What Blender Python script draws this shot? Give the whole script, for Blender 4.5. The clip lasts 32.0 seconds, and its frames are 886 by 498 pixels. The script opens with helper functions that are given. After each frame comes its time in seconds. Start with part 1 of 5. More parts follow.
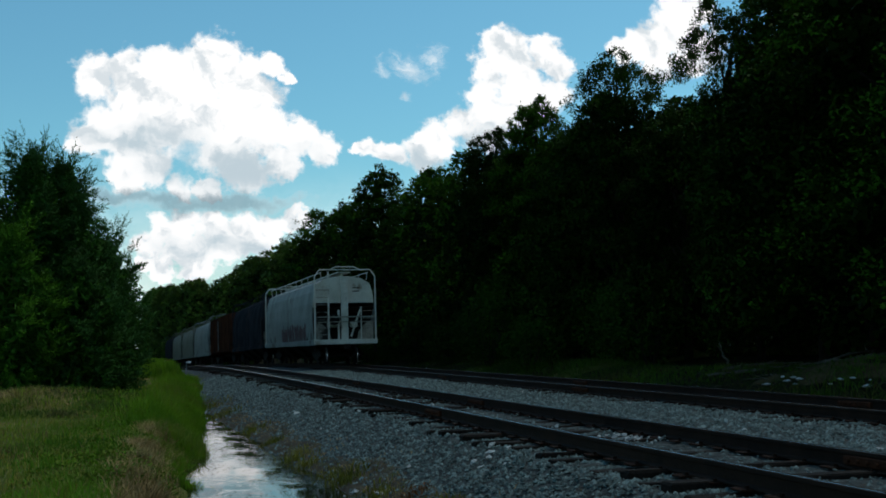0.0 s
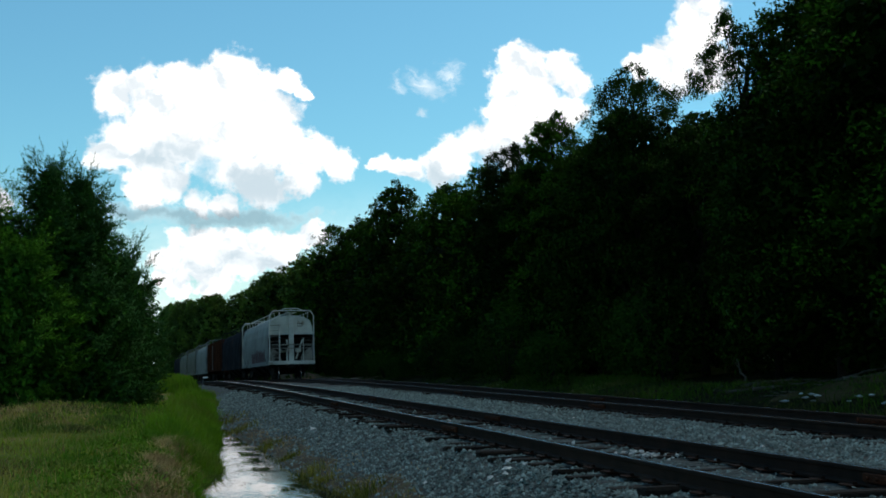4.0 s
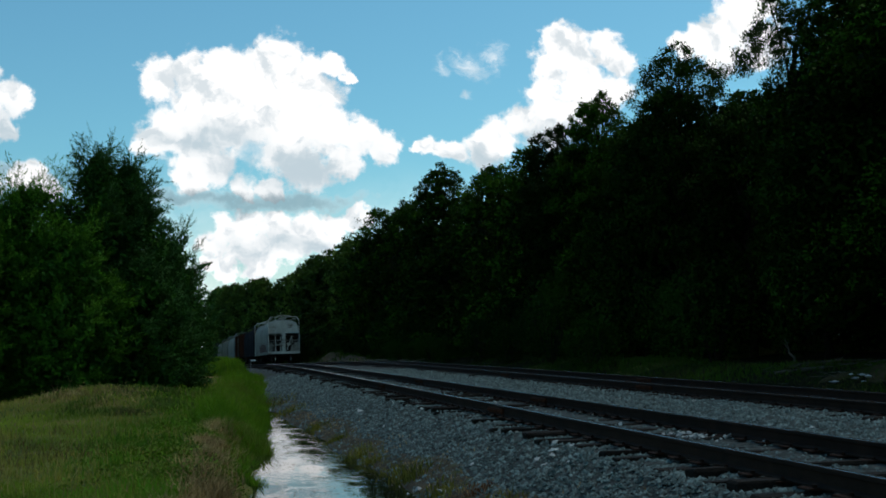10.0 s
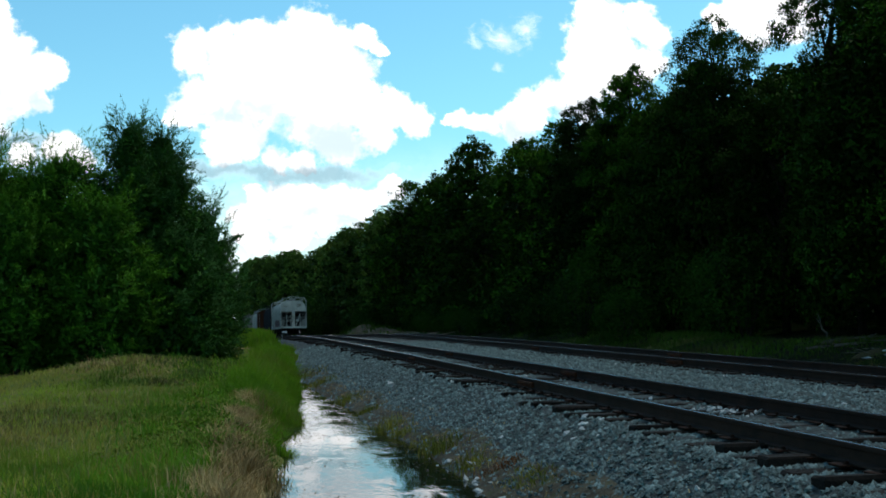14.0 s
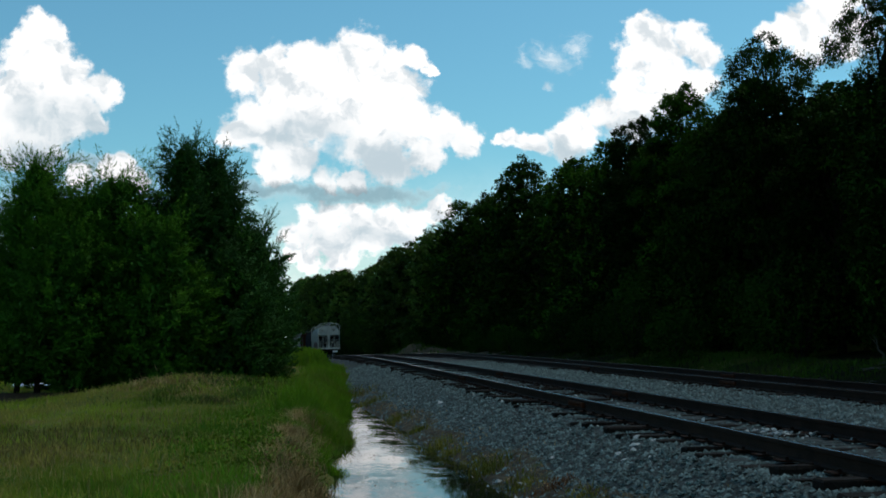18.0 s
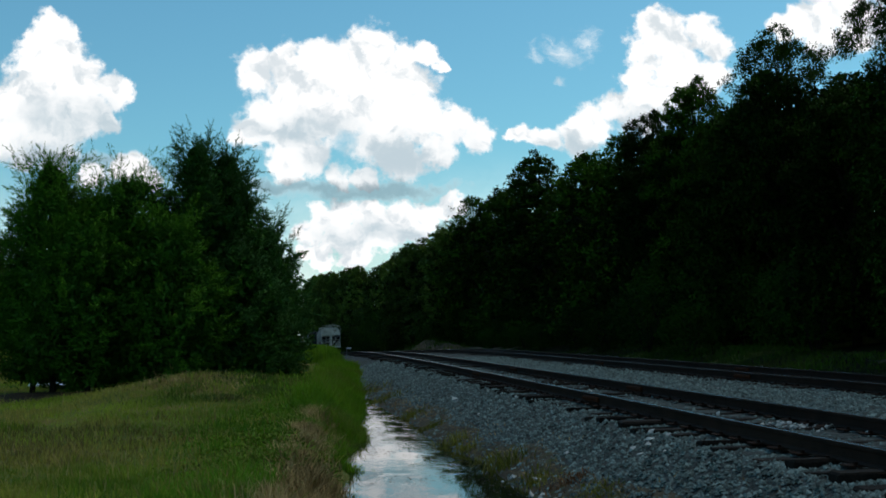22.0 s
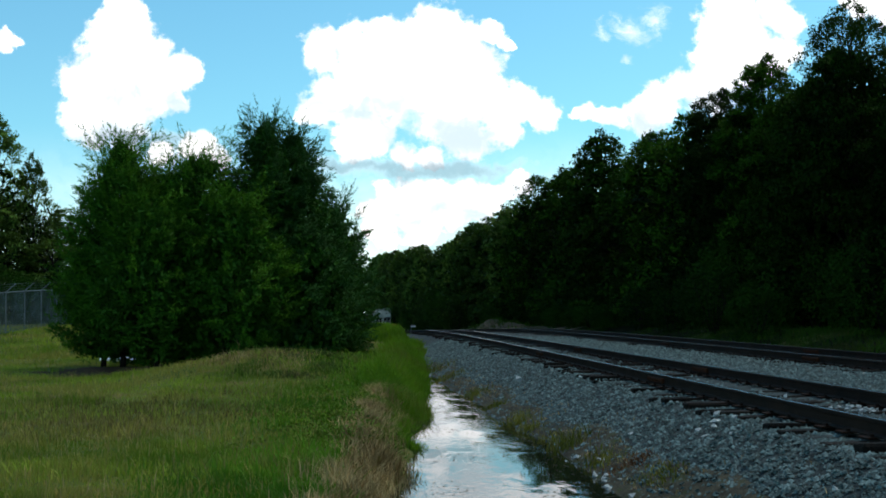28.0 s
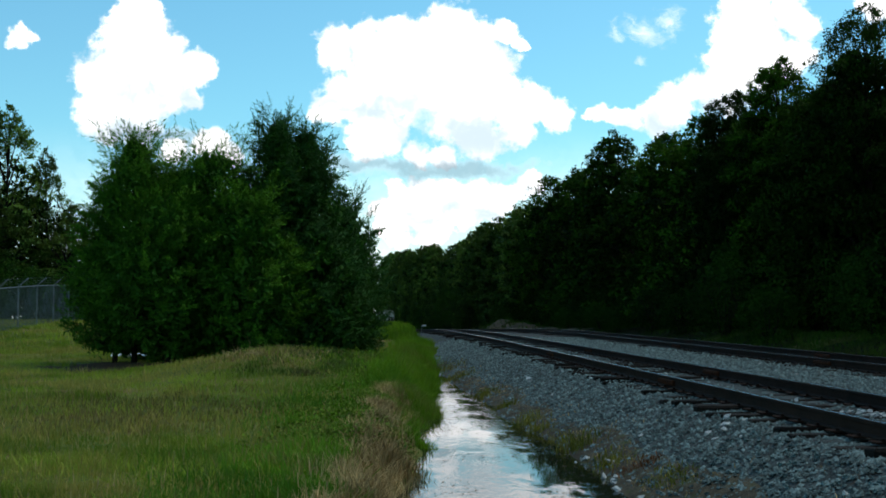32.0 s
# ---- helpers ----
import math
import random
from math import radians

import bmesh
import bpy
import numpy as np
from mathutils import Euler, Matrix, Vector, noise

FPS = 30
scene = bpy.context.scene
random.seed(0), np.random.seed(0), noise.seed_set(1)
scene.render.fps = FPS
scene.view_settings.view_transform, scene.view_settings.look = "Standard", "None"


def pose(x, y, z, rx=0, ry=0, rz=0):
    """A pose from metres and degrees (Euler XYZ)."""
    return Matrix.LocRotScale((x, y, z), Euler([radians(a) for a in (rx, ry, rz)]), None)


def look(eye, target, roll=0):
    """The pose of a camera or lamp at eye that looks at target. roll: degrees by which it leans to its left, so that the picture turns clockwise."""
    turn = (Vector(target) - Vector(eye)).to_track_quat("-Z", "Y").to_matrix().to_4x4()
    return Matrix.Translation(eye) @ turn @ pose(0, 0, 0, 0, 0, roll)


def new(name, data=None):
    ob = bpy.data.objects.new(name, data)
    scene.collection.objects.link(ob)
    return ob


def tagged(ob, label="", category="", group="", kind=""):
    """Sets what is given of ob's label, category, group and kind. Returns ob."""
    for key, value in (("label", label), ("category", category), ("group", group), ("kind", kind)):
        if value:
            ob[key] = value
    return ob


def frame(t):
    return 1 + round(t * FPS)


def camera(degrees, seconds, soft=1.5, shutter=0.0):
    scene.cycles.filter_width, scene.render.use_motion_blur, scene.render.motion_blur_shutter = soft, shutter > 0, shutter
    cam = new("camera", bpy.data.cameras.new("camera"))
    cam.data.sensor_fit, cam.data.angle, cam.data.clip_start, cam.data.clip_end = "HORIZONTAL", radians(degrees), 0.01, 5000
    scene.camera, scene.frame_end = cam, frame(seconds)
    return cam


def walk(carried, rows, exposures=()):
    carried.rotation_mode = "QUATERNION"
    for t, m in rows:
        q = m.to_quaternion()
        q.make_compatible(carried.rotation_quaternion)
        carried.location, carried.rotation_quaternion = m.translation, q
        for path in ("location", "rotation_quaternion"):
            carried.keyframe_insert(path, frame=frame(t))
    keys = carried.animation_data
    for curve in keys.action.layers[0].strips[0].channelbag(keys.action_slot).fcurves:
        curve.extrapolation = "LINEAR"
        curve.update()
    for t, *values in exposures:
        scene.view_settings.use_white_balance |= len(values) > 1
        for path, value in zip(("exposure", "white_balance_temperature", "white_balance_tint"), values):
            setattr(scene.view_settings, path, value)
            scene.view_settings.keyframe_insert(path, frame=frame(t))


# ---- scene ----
EYE = (0.0, 0.0, 1.085)
# seconds, heading, tilt, lean: one standing point, turned by hand
TURNS = [
    (0, -15.11, 4.39, -1.33), (0.5, -14.85, 4.16, -1.23), (1, -14.71, 4.47, -0.85), (1.5, -15.09, 3.17, -0.65),
    (2, -15.48, 2.81, -0.70), (2.5, -15.29, 3.83, -0.72), (3, -14.88, 4.61, -1.21), (3.5, -14.57, 4.97, -1.22),
    (5.5, -13.48, 5.30, -1.76), (6, -13.12, 4.66, -1.84), (6.5, -13.30, 4.21, -2.1),
    (7, -13.53, 4.24, -1.98), (7.5, -13.44, 4.05, -2.0), (8, -12.02, 4.13, -1.66), (8.5, -11.66, 4.28, -1.74),
    (9, -11.99, 4.51, -1.66), (9.5, -12.17, 4.54, -1.8), (10, -12.13, 4.36, -1.5), (10.5, -11.19, 4.25, -1.7),
    (11, -11.46, 4.34, -1.74), (11.5, -11.08, 4.40, -1.6), (12, -10.62, 4.48, -1.75), (12.5, -10.42, 3.68, -1.60),
    (13, -10.64, 3.20, -1.10), (13.5, -10.57, 3.06, -1.06), (15.5, -10.78, 3.42, -1.11), (16, -10.68, 3.49, -1.17),
    (16.5, -9.76, 3.46, -1.22), (17, -8.71, 3.94, -1.13), (17.5, -8.07, 4.04, -1.01), (18, -8.19, 4.08, -0.92),
    (18.5, -7.89, 3.94, -0.77), (19, -7.82, 4.01, -0.84), (19.5, -7.73, 4.32, -1.13), (20, -7.57, 3.95, -1.16),
    (20.5, -7.59, 3.99, -1.24), (21, -7.39, 4.04, -1.29), (21.5, -7.59, 3.89, -1.48), (22, -7.57, 3.90, -1.44),
    (22.5, -7.41, 3.76, -1.31), (23, -7.55, 3.32, -1.17), (23.5, -7.14, 3.27, -1.00), (24, -6.79, 3.38, -0.78),
    (24.5, -5.94, 3.38, -0.74), (25, -5.16, 2.85, -0.63), (25.5, -4.83, 2.93, -0.75), (27.5, -4.80, 2.99, -0.82),
    (28, -4.42, 2.95, -0.93), (28.5, -4.40, 2.93, -0.80), (29, -4.38, 2.89, -1.0), (29.5, -4.02, 3.09, -0.88),
    (30, -3.79, 2.70, -0.75), (30.5, -4.37, 3.00, -0.42), (31, -4.14, 3.02, -0.5), (31.5, -3.65, 3.10, -0.36),
    (32, -3.86, 2.93, -0.27),
]


def aim(heading, tilt):
    a, b = radians(heading), radians(tilt)
    return (EYE[0] - math.sin(a) * math.cos(b), EYE[1] + math.cos(a) * math.cos(b), EYE[2] + math.sin(b))


cam = camera(41.0, 32.0, soft=1.75)
EXPOSURES = [(0, -0.10), (0.6, -0.08), (1.0, 0.54), (2, 0.97), (2.6, 0.84), (3, 0.78), (3.5, 0.47), (5.5, -0.18), (7.0, -0.08), (7.5, 0.02), (8, 0.27), (8.5, 0.04), (9, -0.06), (11, -0.06), (12, -0.06), (13, 0.14), (14.5, 0.67), (16, 0.77), (16.6, 0.57), (17.4, 0.04), (18, -0.06), (22, -0.06), (23, 0.09), (24, 0.37), (25, 0.45), (28, 0.50), (32, 0.47)]
walk(cam, [(t, look(EYE, aim(a, b), c)) for t, a, b, c in TURNS], EXPOSURES)

# ---- sky and sun ----
SUN_HIGH, SUN_ROUND = 58.0, 60.0
CLOUDS = {
    "big": (1.05, [(-0.024, 0.223, 0.02), (0.002, 0.227, 0.018), (0.031, 0.226, 0.023), (0.077, 0.243, 0.024), (0.06, 0.222, 0.029),
                  (0.099, 0.231, 0.021), (0.121, 0.239, 0.011), (0.13, 0.232, 0.005), (0.031, 0.192, 0.036), (-0.012, 0.18, 0.028),
                  (-0.03, 0.17, 0.016), (0.074, 0.183, 0.044), (0.117, 0.181, 0.025), (0.142, 0.176, 0.019), (0.165, 0.164, 0.017),
                  (0.129, 0.154, 0.017), (0.011, 0.153, 0.027), (0.002, 0.137, 0.017), (0.044, 0.133, 0.015), (0.098, 0.147, 0.024),
                  (0.068, 0.13, 0.013), (0.012, 0.205, 0.03), (0.1, 0.21, 0.03)]),
    "low": (1.30, [(0.03, 0.098, 0.011), (0.044, 0.103, 0.012), (0.068, 0.1, 0.013), (0.097, 0.095, 0.018), (0.121, 0.098, 0.014),
                  (0.142, 0.103, 0.012), (0.02, 0.084, 0.013), (0.049, 0.081, 0.017), (0.077, 0.081, 0.017), (0.106, 0.086, 0.014),
                  (0.03, 0.065, 0.012), (0.058, 0.06, 0.013), (0.016, 0.067, 0.007)]),
    "tower": (1.08, [(0.205, 0.169, 0.011), (0.195, 0.168, 0.007), (0.224, 0.163, 0.011), (0.215, 0.166, 0.009), (0.247, 0.165, 0.016), (0.254, 0.179, 0.009),
                    (0.267, 0.176, 0.020), (0.290, 0.190, 0.015), (0.309, 0.214, 0.015), (0.316, 0.240, 0.016), (0.326, 0.263, 0.018), (0.338, 0.249, 0.029),
                    (0.371, 0.259, 0.018), (0.383, 0.244, 0.015), (0.347, 0.214, 0.033), (0.312, 0.189, 0.026), (0.377, 0.219, 0.018)]),
    "side": (1.06, [(-0.192, 0.26, 0.016), (-0.179, 0.252, 0.012), (-0.201, 0.244, 0.02), (-0.183, 0.232, 0.022), (-0.201, 0.213, 0.03),
                   (-0.169, 0.213, 0.024), (-0.142, 0.206, 0.016), (-0.127, 0.208, 0.010), (-0.146, 0.18, 0.012), (-0.218, 0.194, 0.025), (-0.191, 0.185, 0.035),
                   (-0.16, 0.185, 0.02), (-0.223, 0.166, 0.02), (-0.187, 0.157, 0.021), (-0.214, 0.152, 0.015), (-0.155, 0.136, 0.013),
                   (-0.128, 0.141, 0.015), (-0.114, 0.129, 0.012)]),
    "corner": (1.08, [(0.446, 0.265, 0.014), (0.468, 0.273, 0.021), (0.496, 0.286, 0.027), (0.484, 0.254, 0.019), (0.522, 0.265, 0.028),
                     (0.513, 0.312, 0.033), (-0.285, 0.233, 0.011), (-0.272, 0.236, 0.007)]),
    "veil": (1.1, [(0.263, 0.247, 0.016), (0.243, 0.24, 0.015), (0.22, 0.236, 0.01), (0.245, 0.215, 0.005)]),
}

# flat grey floors, then grey hollows
CLOUD_FLOORS = [(0.0, 0.122, 0.008), (0.03, 0.121, 0.010), (0.062, 0.118, 0.012), (0.092, 0.121, 0.011), (-0.17, 0.150, 0.008)]
CLOUD_BASES = [(0.09, 0.150, 0.034), (0.055, 0.121, 0.014), (0.02, 0.172, 0.022), (0.06, 0.083, 0.016), (0.10, 0.080, 0.012),
               (-0.16, 0.180, 0.028), (-0.20, 0.150, 0.025), (0.25, 0.158, 0.014), (0.33, 0.175, 0.02)]


class Nodes:
    """Short hand for a node tree."""

    def __init__(self, tree):
        self.tree = tree
        self.links = tree.links

    def add(self, kind):
        return self.tree.nodes.new(kind)

    def put(self, node, slot, value):
        if isinstance(value, bpy.types.NodeSocket):
            self.links.new(value, node.inputs[slot])
        else:
            node.inputs[slot].default_value = value

    def math(self, op, a, b=0.0, c=0.0, clamp=False):
        node = self.add("ShaderNodeMath")
        node.operation, node.use_clamp = op, clamp
        for n, v in enumerate((a, b, c)):
            self.put(node, n, v)
        return node.outputs[0]

    def vec(self, op, a, b=(0, 0, 0)):
        node = self.add("ShaderNodeVectorMath")
        node.operation = op
        self.put(node, 0, a)
        if op == "SCALE":
            self.put(node, 3, b)
        else:
            self.put(node, 1, b)
        return node.outputs[1] if op in ("DISTANCE", "LENGTH", "DOT_PRODUCT") else node.outputs[0]

    def noise(self, at, scale, detail=4.0, rough=0.55, colour=False):
        node = self.add("ShaderNodeTexNoise")
        if at is not None:
            self.put(node, "Vector", at)
        for key, v in (("Scale", scale), ("Detail", detail), ("Roughness", rough)):
            self.put(node, key, v)
        return node.outputs["Color" if colour else "Fac"]

    def ramp(self, v, lo, hi, smooth=True, to0=0.0, to1=1.0):
        node = self.add("ShaderNodeMapRange")
        node.interpolation_type = "SMOOTHSTEP" if smooth else "LINEAR"
        for n, x in enumerate((v, lo, hi, to0, to1)):
            self.put(node, n, x)
        return node.outputs[0]

    def mix(self, fac, a, b, blend="MIX"):
        node = self.add("ShaderNodeMix")
        node.data_type, node.blend_type = "RGBA", blend
        self.put(node, 0, fac)
        self.put(node, 6, a)
        self.put(node, 7, b)
        return node.outputs[2]


def make_sky():
    world = bpy.data.worlds.new("sky")
    scene.world = world
    world.use_nodes = True
    world.node_tree.nodes.clear()
    n = Nodes(world.node_tree)
    sky = n.add("ShaderNodeTexSky")
    sky.sky_type, sky.sun_disc = "NISHITA", False
    sky.sun_elevation, sky.sun_rotation = radians(SUN_HIGH), radians(SUN_ROUND)
    sky.air_density, sky.dust_density, sky.ozone_density, sky.altitude = 1.0, 0.6, 1.6, 0.0
    way = n.add("ShaderNodeTexCoord").outputs["Generated"]
    sep = n.add("ShaderNodeSeparateXYZ")
    n.put(sep, 0, way)
    x, y, z = sep.outputs
    ahead = n.math("MAXIMUM", y, 0.05)
    comb = n.add("ShaderNodeCombineXYZ")
    n.put(comb, 0, n.math("DIVIDE", x, ahead))
    comb_v = n.math("DIVIDE", z, ahead)
    n.put(comb, 1, comb_v)
    flat = comb.outputs[0]
    swirl = n.vec("SUBTRACT", n.noise(flat, 16.0, 3.0, 0.5, True), (0.5, 0.5, 0.5))
    curl = n.vec("SUBTRACT", n.noise(flat, 48.0, 6.0, 0.6, True), (0.5, 0.5, 0.5))
    bent = n.vec("ADD", flat, n.vec("MULTIPLY", swirl, (0.030, 0.026, 0.0)))
    bent = n.vec("ADD", bent, n.vec("MULTIPLY", curl, (0.026, 0.024, 0.0)))
    field, thin = None, None
    for name, (swell, puffs) in CLOUDS.items():
        whole = None
        for u, v, r in puffs:
            one = n.math("MULTIPLY_ADD", n.vec("DISTANCE", bent, (u, v, 0.0)), -1.0 / (r * swell), 1.0)
            whole = one if whole is None else n.math("SMOOTH_MAX", whole, one, 0.25)
        if name == "veil":
            thin = whole
        else:
            field = whole if field is None else n.math("MAXIMUM", field, whole)
    crumbs = n.noise(flat, 80.0, 6.0, 0.65)
    body = n.math("ADD", field, n.math("MULTIPLY_ADD", crumbs, 1.0, -0.49))
    gap = n.math("MULTIPLY_ADD", n.vec("DISTANCE", n.vec("ADD", bent, n.vec("MULTIPLY", curl, (0.05, 0.05, 0.0))), (0.049, 0.156, 0.0)), -1.0 / 0.024, 1.0)
    cover = n.math("MULTIPLY", n.ramp(body, -0.03, 0.38), n.math("SUBTRACT", 1.0, n.math("MULTIPLY", n.ramp(gap, 0.0, 0.9), 0.6)))
    floor_line = None
    for u, v, r in CLOUD_FLOORS:
        one = n.math("MULTIPLY_ADD", n.vec("DISTANCE", n.vec("MULTIPLY", bent, (0.12, 1.0, 1.0)), (u * 0.12, v, 0.0)), -1.0 / r, 1.0)
        floor_line = one if floor_line is None else n.math("MAXIMUM", floor_line, one)
    floor_line = n.ramp(n.math("ADD", floor_line, n.math("MULTIPLY_ADD", crumbs, 0.9, -0.45)), 0.0, 0.9)
    cover = n.math("MAXIMUM", cover, n.math("MULTIPLY", floor_line, 0.7))
    streak = n.noise(n.vec("MULTIPLY", bent, (30.0, 60.0, 1.0)), 1.0, 6.0, 0.7)
    wisp = n.math("MULTIPLY", n.ramp(n.math("ADD", thin, n.math("MULTIPLY_ADD", streak, 3.2, -1.6)), 0.0, 1.3), 0.6)
    # thin haze low over the trees
    haze = n.math("MULTIPLY", n.ramp(comb_v, 0.165, 0.05), n.math("MULTIPLY_ADD", n.noise(n.vec("MULTIPLY", bent, (9.0, 30.0, 1.0)), 1.0, 5.0, 0.6), 0.9, -0.08))
    cover = n.math("MAXIMUM", cover, haze)
    front = n.ramp(y, 0.55, 0.7)
    cover = n.math("MULTIPLY", n.math("MAXIMUM", cover, wisp), front)
    # broken cumulus over the rest of the sky
    far = n.ramp(n.noise(way, 2.6, 6.0, 0.6), 0.55, 0.66)
    around = n.math("MULTIPLY", far, n.math("MAXIMUM", n.math("SUBTRACT", 1.0, front), n.ramp(z, 0.34, 0.5)))
    cover = n.math("MAXIMUM", cover, n.math("MULTIPLY", around, n.ramp(z, 0.0, 0.15)))
    # sunlit swellings and grey hollows: the lumps, less the same lumps a little nearer the sun
    lumps = n.noise(bent, 26.0, 5.0, 0.55)
    nearer = n.noise(n.vec("ADD", bent, (0.004, 0.009, 0.0)), 26.0, 5.0, 0.55)
    tone = n.ramp(n.math("ADD", n.math("MULTIPLY", n.math("SUBTRACT", lumps, nearer), 1.6), n.math("MULTIPLY", lumps, 0.8)), 0.08, 0.42)
    base = None
    for u, v, r in CLOUD_BASES:
        one = n.math("MULTIPLY_ADD", n.vec("DISTANCE", n.vec("MULTIPLY", bent, (0.32, 1.0, 1.0)), (u * 0.32, v, 0.0)), -1.0 / r, 1.0)
        base = one if base is None else n.math("SMOOTH_MAX", base, one, 0.2)
    white = n.mix(tone, (0.66, 0.72, 0.76, 1), (1.0, 1.0, 1.0, 1))
    white = n.mix(n.math("MULTIPLY", n.ramp(base, 0.0, 0.8), n.ramp(lumps, 0.72, 0.40)), white, (0.50, 0.60, 0.66, 1))
    white = n.mix(n.math("MULTIPLY", floor_line, 0.92), white, (0.25, 0.34, 0.39, 1))
    tint = n.mix(1.0, sky.outputs[0], (SKY_TINT[0], SKY_TINT[1], SKY_TINT[2], 1), "MULTIPLY")
    clear = n.add("ShaderNodeBackground")
    n.put(clear, 0, tint)
    n.put(clear, 1, SKY_POWER)
    cloud = n.add("ShaderNodeBackground")
    n.put(cloud, 0, white)
    n.put(cloud, 1, CLOUD_POWER)
    both = n.add("ShaderNodeMixShader")
    n.put(both, 0, cover)
    n.links.new(clear.outputs[0], both.inputs[1])
    n.links.new(cloud.outputs[0], both.inputs[2])
    n.links.new(both.outputs[0], n.add("ShaderNodeOutputWorld").inputs[0])


SKY_POWER, CLOUD_POWER, SKY_TINT = 0.115, 1.12, (0.55, 1.0, 0.985)
make_sky()
sun = new("sun", bpy.data.lights.new("sun", "SUN"))
sun.data.energy, sun.data.angle, sun.data.color = 1.0, radians(12), (1.0, 0.93, 0.82)
sun_way = Vector((math.sin(radians(SUN_ROUND)) * math.cos(radians(SUN_HIGH)), math.cos(radians(SUN_ROUND)) * math.cos(radians(SUN_HIGH)), math.sin(radians(SUN_HIGH))))
sun.matrix_world = look(sun_way * 200, (0, 0, 0))


# ---- materials ----
def paint(name, dark, light, rough=0.85, scale=3.0, fine=40.0, bump=0.3, metal=0.0, dirt=None, dirt_share=0.0, each=0.0, island=0.0, gloss=0.12):
    """A surface of two tones at two scales, with stains of a third and fine relief."""
    m = bpy.data.materials.new(name)
    m.use_nodes = True
    n = Nodes(m.node_tree)
    shade = m.node_tree.nodes["Principled BSDF"]
    at = n.add("ShaderNodeTexCoord").outputs["Object"]
    coarse, grain = n.noise(at, scale, 5.0), n.noise(at, fine, 4.0)
    fac = n.ramp(n.math("MULTIPLY_ADD", grain, 0.6, n.math("MULTIPLY", coarse, 0.7)), 0.42, 0.88)
    colour = n.mix(fac, (*dark, 1), (*light, 1))
    if dirt:
        spots = n.ramp(n.noise(at, scale * 0.7, 6.0, 0.65), 0.62 - dirt_share * 0.4, 0.72 - dirt_share * 0.3)
        colour = n.mix(spots, colour, (*dirt, 1))
    if each or island:
        vary = n.add("ShaderNodeObjectInfo").outputs["Random"] if each else n.add("ShaderNodeNewGeometry").outputs["Random Per Island"]
        hue = n.add("ShaderNodeHueSaturation")
        n.put(hue, "Value", n.math("MULTIPLY_ADD", vary, 2 * (each or island), 1.0 - (each or island)))
        n.put(hue, "Color", colour)
        colour = hue.outputs[0]
    n.links.new(colour, shade.inputs["Base Color"])
    shade.inputs["Roughness"].default_value, shade.inputs["Metallic"].default_value = rough, metal
    shade.inputs["Specular IOR Level"].default_value = gloss
    if bump:
        relief = n.add("ShaderNodeBump")
        n.put(relief, "Strength", bump)
        n.put(relief, "Distance", 0.02)
        n.put(relief, "Height", grain)
        n.links.new(relief.outputs[0], shade.inputs["Normal"])
    return m


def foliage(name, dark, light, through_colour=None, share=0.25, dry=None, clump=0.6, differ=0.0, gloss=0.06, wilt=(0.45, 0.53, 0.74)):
    """Leaves: two tones by clump, slightly by leaf, a little light let through; on trees the clumps paint lit and dark
    masses.
    """
    m = bpy.data.materials.new(name)
    m.use_nodes = True
    n = Nodes(m.node_tree)
    shade = m.node_tree.nodes["Principled BSDF"]
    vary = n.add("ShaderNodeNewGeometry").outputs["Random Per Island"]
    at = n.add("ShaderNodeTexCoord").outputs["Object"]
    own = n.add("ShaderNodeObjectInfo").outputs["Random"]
    # random patches of tone; on trees they paint lit and dark clumps
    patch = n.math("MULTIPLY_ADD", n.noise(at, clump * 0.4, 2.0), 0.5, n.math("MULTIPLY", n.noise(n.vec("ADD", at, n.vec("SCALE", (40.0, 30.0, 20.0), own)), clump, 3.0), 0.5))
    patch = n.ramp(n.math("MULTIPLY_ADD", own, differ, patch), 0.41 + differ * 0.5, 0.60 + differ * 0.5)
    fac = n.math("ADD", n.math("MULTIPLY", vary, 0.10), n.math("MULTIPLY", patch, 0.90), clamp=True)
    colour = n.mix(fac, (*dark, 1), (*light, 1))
    if dry:
        wilted = n.noise(n.vec("ADD", n.add("ShaderNodeTexCoord").outputs["Object"], (31.0, 7.0, 0.0)), wilt[0], 5.0, 0.6)
        colour = n.mix(n.ramp(n.math("MULTIPLY_ADD", vary, 0.12, wilted), wilt[1], wilt[2]), colour, (*dry, 1))
    n.links.new(colour, shade.inputs["Base Color"])
    shade.inputs["Roughness"].default_value = 0.6
    shade.inputs["Specular IOR Level"].default_value = gloss
    if through_colour:
        thin = n.add("ShaderNodeBsdfTranslucent")
        n.put(thin, 0, (*through_colour, 1))
        both = n.add("ShaderNodeMixShader")
        n.put(both, 0, share)
        n.links.new(shade.outputs[0], both.inputs[1])
        n.links.new(thin.outputs[0], both.inputs[2])
        n.links.new(both.outputs[0], m.node_tree.nodes["Material Output"].inputs[0])
    return m


def make_water():
    m = bpy.data.materials.new("still_water")
    m.use_nodes = True
    n = Nodes(m.node_tree)
    shade = m.node_tree.nodes["Principled BSDF"]
    shade.inputs["Base Color"].default_value = (0.012, 0.014, 0.008, 1)
    shade.inputs["Roughness"].default_value = 0.03
    shade.inputs["IOR"].default_value = 1.33
    at = n.vec("MULTIPLY", n.add("ShaderNodeTexCoord").outputs["Object"], (1.0, 0.45, 1.0))
    waves = n.math("MULTIPLY", n.noise(at, 9.0, 3.0), n.ramp(n.noise(at, 1.1, 2.0), 0.42, 0.62))
    relief = n.add("ShaderNodeBump")
    n.put(relief, "Strength", 0.22)
    n.put(relief, "Distance", 0.02)
    n.put(relief, "Height", waves)
    n.links.new(relief.outputs[0], shade.inputs["Normal"])
    return m


